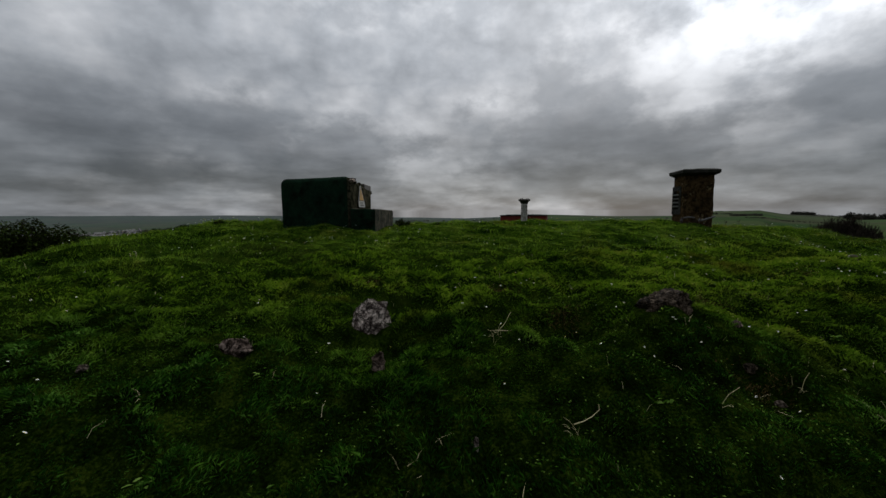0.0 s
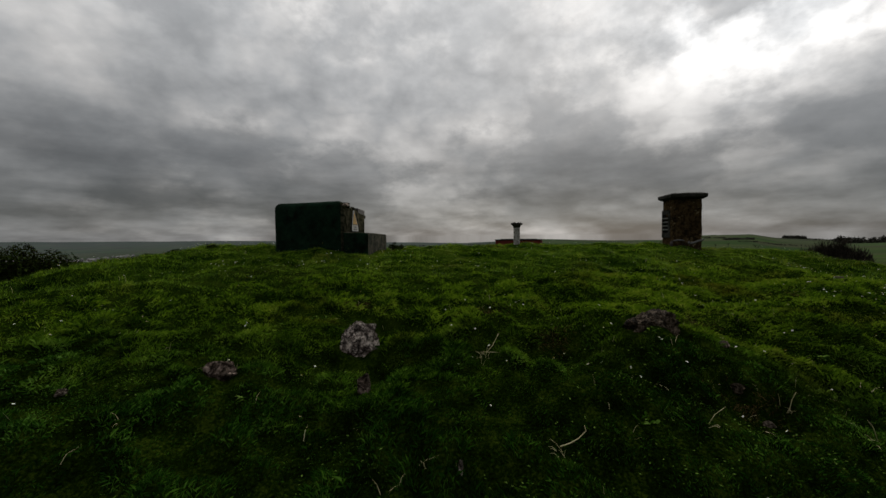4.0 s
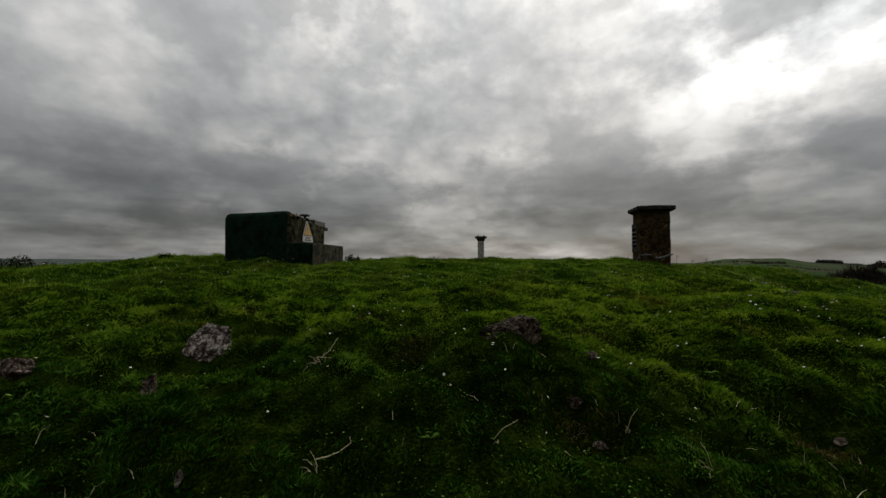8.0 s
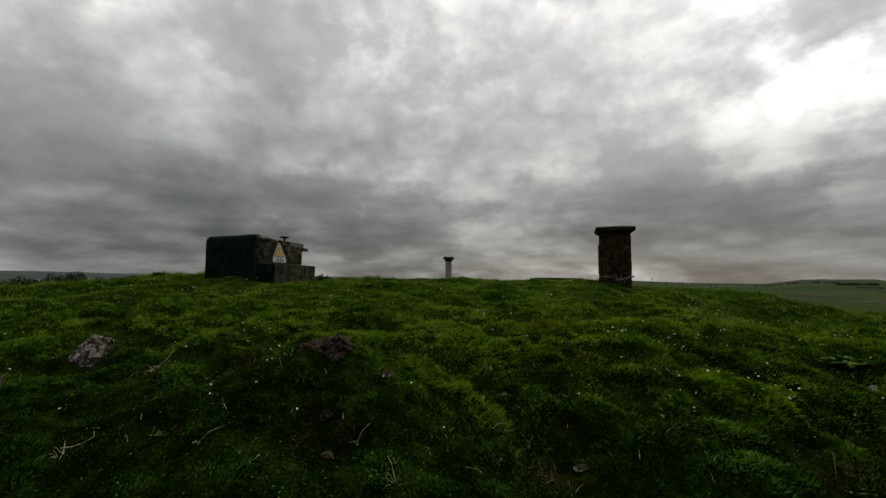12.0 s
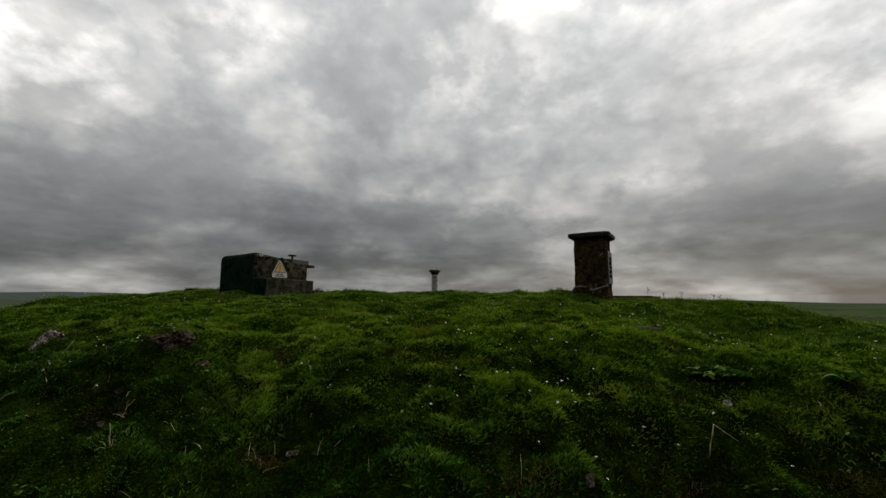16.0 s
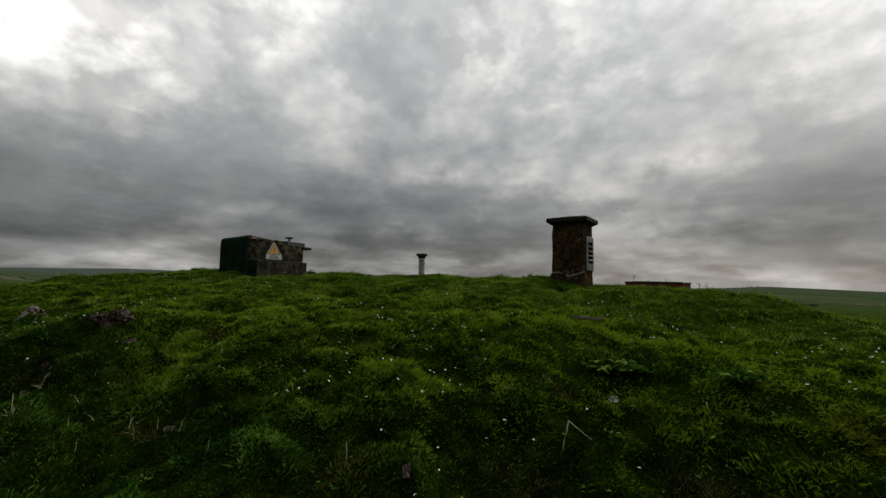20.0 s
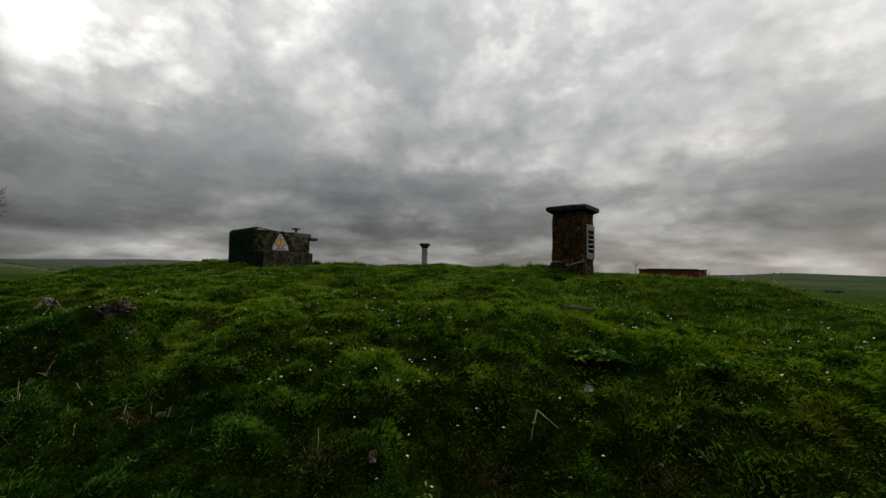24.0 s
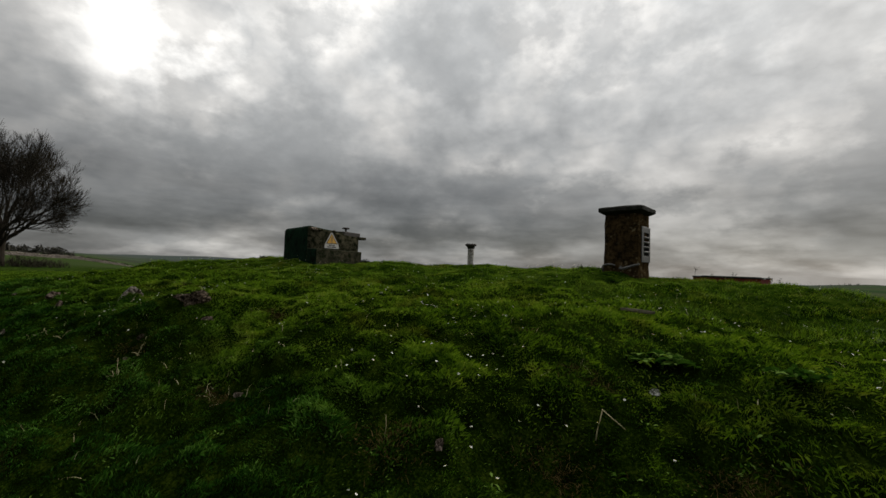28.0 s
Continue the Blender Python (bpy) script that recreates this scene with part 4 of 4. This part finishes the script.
def build_straw():
    rng = np.random.default_rng(12)
    x, y = scatter(rng, 5000, lambda x, y: np.clip(2.2 / np.maximum(away(x, y), 1.2), 0, 1) ** 1.3 * (0.1 + np.clip(value_noise(x / 0.5, y / 0.5, 31), 0, 1)), (-6, 3.2), (9, 10.5))
    ok = clear(x, y)
    x, y = x[ok], y[ok]
    n = len(x)
    lean = rng.normal(0, 0.6, (n, 2))
    size = np.linalg.norm(lean, axis=1, keepdims=True)
    lean = lean / size * np.minimum(size, 0.95)
    verts, faces = blades(rng, x, y, rng.uniform(0.04, 0.10, n), rng.uniform(0.0012, 0.0026, n), lean, rng.uniform(0, 0.6, n))
    verts[:, 2] += 0.02
    tagged(new("dead_grass", mesh_from("dead_grass", verts, faces, M_STRAW)), "pale dead grass stems among the turf", "dead grass", kind="stuff")


build_straw()


def build_thatch():
    """Matted brown dead blades over the worn places."""
    rng = np.random.default_rng(15)
    x = np.concatenate([rng.normal(sx, sr * 0.55, 520) for sx, sy, sr in SCARS])
    y = np.concatenate([rng.normal(sy, sr * 0.33, 520) for sx, sy, sr in SCARS])
    ok = clear(x, y)
    x, y = x[ok], y[ok]
    n = len(x)
    a, flat = rng.uniform(0, 6.283, n), rng.uniform(0.75, 0.96, n)
    verts, faces = blades(rng, x, y, rng.uniform(0.015, 0.05, n), rng.uniform(0.0015, 0.0035, n), np.c_[np.cos(a), np.sin(a)] * flat[:, None], rng.uniform(0, 0.3, n))
    verts[:, 2] += 0.014
    tagged(new("brown_thatch", mesh_from("brown_thatch", verts, faces, M_THATCH)), "matted brown dead grass in worn patches of turf", "dead grass", kind="stuff")


build_thatch()


def build_low_leaves():
    """Clover, plantain and moss: small cupped leaves near the ground in patches."""
    rng = np.random.default_rng(13)

    def keep(x, y):
        patch = value_noise(x / 0.7 + 9, y / 0.7, 41) + 0.4 * value_noise(x / 0.25, y / 0.25, 42)
        return np.clip(2.4 / np.maximum(away(x, y), 1.3), 0, 1) ** 1.6 * np.clip(patch * 1.6, 0, 1)

    x, y = scatter(rng, 80000, keep, (-6, 3.2), (9, 10.5))
    spots = [(4.90, 5.74, 0.16, 380), (5.57, 5.58, 0.14, 170), (2.01, 4.92, 0.09, 80), (-0.25, 4.75, 0.10, 70), (3.70, 4.45, 0.30, 360)]
    for cx, cy, r, count in spots:
        x, y = np.r_[x, rng.normal(cx, r, count)], np.r_[y, rng.normal(cy, r, count)]
    ok = clear(x, y)
    x, y = x[ok], y[ok]
    n = len(x)
    lift = rng.uniform(0.008, 0.035, n)
    for cx, cy, r, count in spots[:1]:
        lift += 0.10 * np.exp(-((x - cx) ** 2 + (y - cy) ** 2) / (2 * r * r)) * rng.random(n)
    a, size = rng.uniform(0, 2 * math.pi, n), rng.uniform(0.006, 0.015, n)
    out = np.c_[np.cos(a), np.sin(a), rng.uniform(-0.1, 0.7, n)] * size[:, None]
    side = np.c_[-np.sin(a), np.cos(a), rng.uniform(-0.3, 0.3, n)] * (size * 0.30)[:, None]
    root = np.c_[x, y, ground_z(x, y) + lift]
    dip = np.c_[np.zeros((n, 2)), -size * 0.25]
    verts = np.stack([root, root + out * 0.5 + side, root + out * 1.15 + dip, root + out * 0.5 - side], 1).reshape(-1, 3)
    k = np.arange(n)[:, None] * 4
    tagged(new("clover_leaves", mesh_from("clover_leaves", verts, k + np.array([[0, 1, 2, 3]]), M_LEAF)), "small low green leaves of clover and plantain", "low plants", kind="stuff")


build_low_leaves()


def rosette_leaves(bm, at, leaves, reach, rng):
    """Adds a clump of short arching leaves round a place."""
    for _ in range(leaves):
        a, size = rng.uniform(0, 6.283), reach * rng.uniform(0.25, 0.65)
        lift, wide = rng.uniform(0.25, 1.0), size * rng.uniform(0.15, 0.24)
        root = at + Vector((rng.gauss(0, reach * 0.5), rng.gauss(0, reach * 0.4), rng.uniform(-0.01, 0.02)))
        way, side = Vector((math.cos(a), math.sin(a), 0)), Vector((-math.sin(a), math.cos(a), 0.2))
        rows = []
        for k, w in enumerate((0.35, 1.0, 0.85, 0.05)):
            f = k / 3
            p = root + way * size * f + Vector((0, 0, size * lift * (f * 1.5 - f * f * 1.1)))
            rows.append((bm.verts.new(p - side * wide * w), bm.verts.new(p + side * wide * w)))
        for (p, q), (r, s) in zip(rows, rows[1:]):
            bm.faces.new((p, q, s, r))


def build_clump(x, y, leaves, reach, seed, label, tall=0):
    """A leafy weed, with some long grass stems out of it where tall is given."""
    rng = random.Random(seed)
    bm = bmesh.new()
    rosette_leaves(bm, Vector((0, 0, 0)), leaves, reach, rng)
    ob = part("leafy_weed", bm, M_LEAF, smooth=True)
    ob.matrix_world = Matrix.Translation((x, y, float(ground_z(x, y)) + 0.025))
    tagged(ob, label, "weed", "leafy weeds in the turf", "stuff")
    if tall:
        bm = bmesh.new()
        for _ in range(tall):
            a, h = rng.uniform(0, 6.283), rng.uniform(0.14, 0.24)
            p = Vector((rng.gauss(0, 0.05), rng.gauss(0, 0.04), 0))
            q = Vector((math.cos(a), math.sin(a), 0)) * rng.uniform(0.02, 0.09)
            tube(bm, [p, p + q * 0.4 + Vector((0, 0, h * 0.6)), p + q + Vector((0, 0, h))], [0.0014, 0.0011, 0.0006], 4)
        stems = part("long_grass", bm, M_GRASS)
        stems.matrix_world = ob.matrix_world
        tagged(stems, "long thin green grass stems above a leafy weed", "grass", kind="stuff")


build_clump(4.90, 5.74, 300, 0.16, 61, "dark leafy weed clump with long grass stems", 7)
build_clump(5.57, 5.58, 110, 0.13, 62, "light green leafy weed spreading over the turf")
build_clump(2.01, 4.92, 36, 0.08, 63, "small green leafy weed in the turf")


def build_rosettes():
    """Small flat rosettes scattered low in the turf."""
    rng = random.Random(64)
    bm = bmesh.new()
    for _ in range(120):
        x, y = 6.6 - 9.0 * rng.random() ** 1.5, rng.uniform(3.9, 6.6)
        rosette_leaves(bm, Vector((x, y, float(ground_z(x, y)) + 0.02)), rng.randint(8, 16), rng.uniform(0.035, 0.06), rng)
    tagged(part("leafy_rosettes", bm, M_LEAF, smooth=True), "flat leafy rosettes low in the turf", "low plants", kind="stuff")


build_rosettes()


def build_daisies():
    """White daisies: a ring of petals round a yellow disc on a short stem."""
    rng = np.random.default_rng(14)

    def keep(x, y):
        patch = value_noise(x / 1.1, y / 1.1, 51) + 0.5 * value_noise(x / 0.4, y / 0.4, 52) + 0.02 * (x - 1.5) + 0.55 * np.exp(-((x - 2.6) ** 2 + (y - 5.4) ** 2) / 3.0)
        return np.clip(patch * 0.9, 0.03, 1) * np.clip((y - 3.9) / 1.5, 0.25, 1)

    x, y = scatter(rng, 3900, keep, (-5.5, 3.6), (8.5, 10.5))
    ok = clear(x, y)
    x, y = x[ok], y[ok]
    petals, discs, pf, df, p0, d0 = [], [], [], [], 0, 0
    for px, py in zip(x, y):
        r = rng.uniform(0.0060, 0.0092)
        top = Vector((px, py, float(ground_z(px, py)) + rng.uniform(0.052, 0.090)))
        tilt = Euler((rng.normal(-0.35, 0.3), rng.normal(0, 0.3), rng.uniform(0, 6.28))).to_matrix()
        shut = rng.uniform(0.0, 0.6)
        for k in range(11):
            a = 2 * math.pi * k / 11
            at = lambda ang, rad, h: top + tilt @ Vector((math.cos(ang) * rad, math.sin(ang) * rad, h))
            petals += [at(a, r * 0.2, 0), at(a - 0.24, r * 0.75, r * shut * 0.6), at(a, r, r * shut), at(a + 0.24, r * 0.75, r * shut * 0.6)]
            pf.append((p0, p0 + 1, p0 + 2, p0 + 3))
            p0 += 4
        ring = [top + tilt @ Vector((math.cos(k) * r * 0.3, math.sin(k) * r * 0.3, 0.002)) for k in np.arange(6) * math.pi / 3]
        discs += ring + [top + tilt @ Vector((0, 0, 0.0045))]
        df += [(d0 + k, d0 + (k + 1) % 6, d0 + 6) for k in range(6)]
        d0 += 7
    verts = np.array(petals + discs)
    data = mesh_from("daisies", verts, [np.array(pf), np.array(df) + p0], M_PETAL)
    data.materials.append(M_DISC)
    data.polygons.foreach_set("material_index", np.r_[np.zeros(len(pf)), np.ones(len(df))].astype(np.int32))
    tagged(new("daisies", data), "small white daisies scattered in the grass", "daisies", kind="stuff")


build_daisies()
# ---- tree, scrub and distance ----
def build_bare_tree(x, y, height, seed):
    """A domed bare tree: trunk, spreading limbs and a crown of fine twigs."""
    rng = random.Random(seed)
    tree = thing("bare_tree", Matrix.Translation((x, y, float(ground_z(x, y)))) @ Matrix.Diagonal((0.80, 0.80, 1.04, 1)), "domed bare winter tree with dense fine twigs", "tree")
    verts, faces = [], []

    def twig(a, b, ra, rb):
        way = (b - a).normalized()
        side = way.orthogonal().normalized()
        over = way.cross(side)
        n = len(verts)
        for p, r in ((a, ra), (b, rb)):
            for k in range(3):
                ang = k * 2.0944
                verts.append(p + (side * math.cos(ang) + over * math.sin(ang)) * r)
        for k in range(3):
            faces.append((n + k, n + (k + 1) % 3, n + 3 + (k + 1) % 3, n + 3 + k))

    def grow(bm, at, way, length, radius, level):
        pieces = 4 if level < 3 else 2
        points, radii = [at], [radius]
        for k in range(pieces):
            jitter = Vector((rng.gauss(0, 1), rng.gauss(0, 1), rng.gauss(0, 0.7))) * 0.15
            way = (way + jitter + Vector((0, 0, 0.09))).normalized()
            at = at + way * length / pieces
            points.append(at)
            radii.append(radius * (1 - 0.42 * (k + 1) / pieces))
        if level < 4:
            tube(bm, points, radii, 7 if level < 2 else 4)
        else:
            for k in range(pieces):
                twig(points[k], points[k + 1], radii[k], radii[k + 1])
        if level >= 7:
            return
        for k in range(rng.choice((3, 4)) if level < 6 else 3):
            f = rng.uniform(0.3, 1.0) if k else 1.0
            i = min(int(f * pieces), pieces - 1)
            start = points[i].lerp(points[i + 1], f * pieces - i)
            spread, a = (rng.uniform(0.35, 0.75) if k else 0.12), rng.uniform(0, 6.283)
            side = way.orthogonal().normalized()
            over = way.cross(side)
            out = (way * math.cos(spread) + (side * math.cos(a) + over * math.sin(a)) * math.sin(spread)).normalized()
            grow(bm, start, out, length * rng.uniform(0.58, 0.80), max(radii[i + 1] * rng.uniform(0.55, 0.75), 0.017), level + 1)

    trunk = height * 0.13
    bm = tube(bmesh.new(), [(0, 0, -0.4), (0.05, 0, trunk * 0.5), (0.0, 0.05, trunk), (0.05, 0.05, trunk * 1.8)], [height * 0.034, height * 0.028, height * 0.026, height * 0.018], 12)
    part("trunk", bm, M_BARK, tree)
    for k in range(11):
        a, up = 6.283 * k / 10.3 + rng.uniform(-0.2, 0.2), (0.32, 1.05, 2.5)[k % 3]
        way = Vector((math.cos(a), math.sin(a), up)).normalized()
        bm = bmesh.new()
        grow(bm, Vector((0, 0, trunk * rng.uniform(0.7, 1.7))), way, height * (0.165 + 0.085 * (up > 1)), height * 0.0125, 1)
        part("limb", bm, M_BARK, tree)
    ob = new("crown", mesh_from("crown", np.array(verts), np.array(faces), M_TWIG, False))
    ob.parent = tree
    return tree


build_bare_tree(-59.8, 17.6, 19.5, 7)


def build_scrub(name, spots, mat, seed, label, category, leaf, per, bare=False):
    """A thicket of many small leaf or twig pieces round the given spots (x, y, radius, height)."""
    rng = np.random.default_rng(seed)
    verts, faces, n = [], [], 0
    for x, y, r, h in spots:
        count = int(per * r * r * h)
        p = rng.normal(0, 1, (count, 3))
        p /= np.linalg.norm(p, axis=1, keepdims=True)
        p *= (rng.random(count) ** 0.45)[:, None]
        p[:, 2] = np.abs(p[:, 2])
        lump = 1 + 0.28 * value_noise(p[:, 0] * 3 + x, p[:, 1] * 3 + p[:, 2] * 2 + y, seed)
        px, py = x + p[:, 0] * r * lump, y + p[:, 1] * r * lump
        pz = land(px, py) + p[:, 2] * h * lump
        a = rng.uniform(0, 6.283, count)
        tall = rng.uniform(0.6, 1.5, count) * leaf
        if bare:
            up = np.c_[rng.normal(0, 0.35, (count, 2)), np.ones(count)] * tall[:, None]
            side = np.c_[np.cos(a), np.sin(a), np.zeros(count)] * (leaf * 0.07)
        else:
            up = rng.normal(0, 1, (count, 3))
            up = up / np.linalg.norm(up, axis=1, keepdims=True) * tall[:, None]
            side = np.cross(up, rng.normal(0, 1, (count, 3)))
            side = side / np.linalg.norm(side, axis=1, keepdims=True) * leaf * 0.38
        c = np.c_[px, py, pz]
        verts.append(np.stack([c - side, c + side, c + up + side * 0.3, c + up - side * 0.3], 1).reshape(-1, 3))
        k = n + np.arange(count)[:, None] * 4
        faces.append(k + np.array([[0, 1, 2, 3]]))
        n += count * 4
    ob = new(name, mesh_from(name, np.concatenate(verts), np.concatenate(faces), mat, False))
    return tagged(ob, label, category, kind="stuff")


build_scrub("gorse_thicket", [(-11.9, 17.3, 0.5, 0.6), (-12.5, 16.9, 0.8, 1.05), (-13.2, 16.3, 0.9, 1.2), (-14.0, 15.6, 1.0, 0.95), (-15.0, 14.8, 1.2, 0.8), (-15.9, 13.9, 1.2, 0.75)], M_GORSE, 3,
            "dark green and brown gorse thicket beside the mound", "gorse", 0.06, 8000)
build_scrub("crest_weeds", [(-0.45, 9.3, 0.12, 0.10), (-0.25, 9.2, 0.08, 0.09), (-4.3, 9.6, 0.10, 0.10), (-5.0, 9.8, 0.14, 0.09), (-5.6, 10.0, 0.10, 0.10), (-1.15, 10.0, 0.10, 0.12), (-1.0, 9.95, 0.08, 0.08)], M_GORSE, 9,
            "low dark weeds along the crest of the mound", "weeds", 0.025, 260000)
build_scrub("thorn_thicket", [(45.9, 41.2, 1.2, 2.0), (46.5, 40.4, 1.3, 2.6), (47.1, 39.7, 1.5, 3.0), (47.7, 38.9, 1.5, 3.1), (48.2, 38.2, 1.2, 2.5)], M_TWIG, 4,
            "bare brown thorn thicket in the valley", "thicket", 0.4, 900, True)
build_scrub("hedge_scrub", [(-57.5, 20.0, 1.6, 1.0), (-58.5, 18.8, 1.6, 1.1), (-56.5, 21.5, 1.2, 0.7)], M_TWIG, 6,
            "brown leafless scrub at the foot of the bare tree", "scrub", 0.3, 260, True)


def build_far_woods():
    """Hedges, copses and single trees on the hills."""
    rng = np.random.default_rng(5)
    rows = [(48.2, 50.0, 1500, 11, 80, 14), (52.3, 64, 1350, 15, 260, 12), (50.0, 52.3, 1450, 5, 30, 9), (44, 52, 900, 3, 60, 6), (42.5, 45.5, 1000, 5, 60, 6), (41.2, 42.0, 1640, 3, 26, 6),
            (36, 43, 1100, 4, 60, 6), (22.6, 23.8, 120, 1.6, 6, 2), (20.6, 21.6, 230, 1.6, 9, 2), (15.6, 16.8, 330, 1.6, 9, 2), (-78, -74, 330, 5, 26, 6), (-73.6, -72.2, 320, 5, 14, 4), (-71.9, -71.5, 320, 4, 3, 3), (-71, -63, 310, 1.2, 50, 2.0), (-18, 20, 2600, 12, 120, 20), (-42, -22, 1700, 12, 150, 25)]
    verts, faces, n = [], [], 0
    for a0, a1, dist, h, count, spread in rows:
        for _ in range(count):
            a = math.radians(rng.uniform(a0, a1))
            d = dist * rng.uniform(0.985, 1.015)
            x, y = 4 + d * math.sin(a), 1 + d * math.cos(a)
            z = float(land(x, y))
            m = 46
            p = rng.normal(0, 1, (m, 3))
            p /= np.linalg.norm(p, axis=1, keepdims=True)
            p[:, 2] = np.abs(p[:, 2])
            s = rng.uniform(0.6, 1.0) * h
            c = np.array([x, y, z]) + p * np.array([s * 0.6, s * 0.6, s]) * rng.uniform(0.5, 1, (m, 1))
            q = rng.normal(0, 1, (m, 2, 3)) * s * 0.17
            verts.append(np.stack([c, c + q[:, 0], c + q[:, 1]], 1).reshape(-1, 3))
            faces.append(n + np.arange(m)[:, None] * 3 + np.array([[0, 1, 2]]))
            n += m * 3
    ob = new("far_woods", mesh_from("far_woods", np.concatenate(verts), np.concatenate(faces), M_WOOD_FAR, False))
    tagged(ob, "hedges and copses on the distant hills", "woods", kind="stuff")


build_far_woods()


def build_town():
    """A town far down in the valley: gabled blocks of many sizes and one pale domed shed."""
    rng = np.random.default_rng(6)
    verts, faces, n = [], [], 0
    for _ in range(300):
        a = math.radians(rng.uniform(-42, -32))
        d = rng.uniform(1250, 2100)
        x, y = 4 + d * math.sin(a), 1 + d * math.cos(a)
        z = float(land(x, y)) - 1
        w, l, h, t = rng.uniform(3, 5), rng.uniform(4, 8), rng.uniform(3, 5), rng.uniform(0, 3.14)
        c, s = math.cos(t), math.sin(t)
        for lx, ly, lz in ((-l, -w, 0), (l, -w, 0), (l, w, 0), (-l, w, 0), (-l, -w, h), (l, -w, h), (l, w, h), (-l, w, h), (-l, 0, h + w * 0.7), (l, 0, h + w * 0.7)):
            verts.append((x + lx * c - ly * s, y + lx * s + ly * c, z + lz))
        for f in ((0, 1, 5, 4), (1, 2, 6, 5), (2, 3, 7, 6), (3, 0, 4, 7), (4, 5, 9, 8), (6, 7, 8, 9), (5, 6, 9, 9), (7, 4, 8, 8)):
            faces.append([n + k for k in f])
        n += 10
    quads = np.array([f for f in faces if len(set(f)) == 4])
    tris = np.array([f[:3] for f in faces if len(set(f)) == 3])
    ob = new("valley_town", mesh_from("valley_town", np.array(verts), [quads, tris], M_WALL_FAR, False))
    tagged(ob, "pale houses of a town far down the valley", "town", kind="stuff")
    a = math.radians(-34.6)
    x, y = 4 + 1500 * math.sin(a), 1 + 1500 * math.cos(a)
    bm = turned(bmesh.new(), [(13, -2), (13, 3), (12, 7), (9, 10.5), (5, 12.5), (0.5, 13.2)], 20)
    dome = part("domed_tank", bm, M_PIPE, smooth=True)
    dome.matrix_world = Matrix.Translation((x, y, float(land(x, y))))
    tagged(dome, "white domed tank in the valley town", "tank")


build_town()


def build_field_wall(a0, a1, d0, d1, height):
    """A dry-stone wall across the valley fields."""
    rng = random.Random(int(a0 * 10))
    bm = bmesh.new()
    steps = 60
    for k in range(steps):
        f = k / (steps - 1)
        a, d = math.radians(a0 + (a1 - a0) * f), d0 + (d1 - d0) * f
        x, y = 4 + d * math.sin(a), 1 + d * math.cos(a)
        z = float(land(np.array(x), np.array(y)))
        reach = d * math.radians(abs(a1 - a0)) / steps * 0.62 + abs(d1 - d0) / steps * 0.6
        bmesh.ops.create_cube(bm, size=1.0, matrix=Matrix.Translation((x, y, z + height * 0.4)) @ pose(0, 0, 0, rng.uniform(-4, 4), rng.uniform(-4, 4), -math.degrees(a) + rng.uniform(-6, 6)) @ Matrix.Diagonal((reach * 2, 0.6, height * rng.uniform(0.9, 1.15), 1)))
    wall = part("dry_stone_wall", bm, M_PALE_STONE)
    tagged(wall, "grey dry-stone wall across the valley fields", "field wall", kind="structure")


build_field_wall(53, 62, 62, 58, 0.7)
build_field_wall(18, 50, 420, 360, 1.2)
build_field_wall(-76, -62, 150, 240, 1.0)
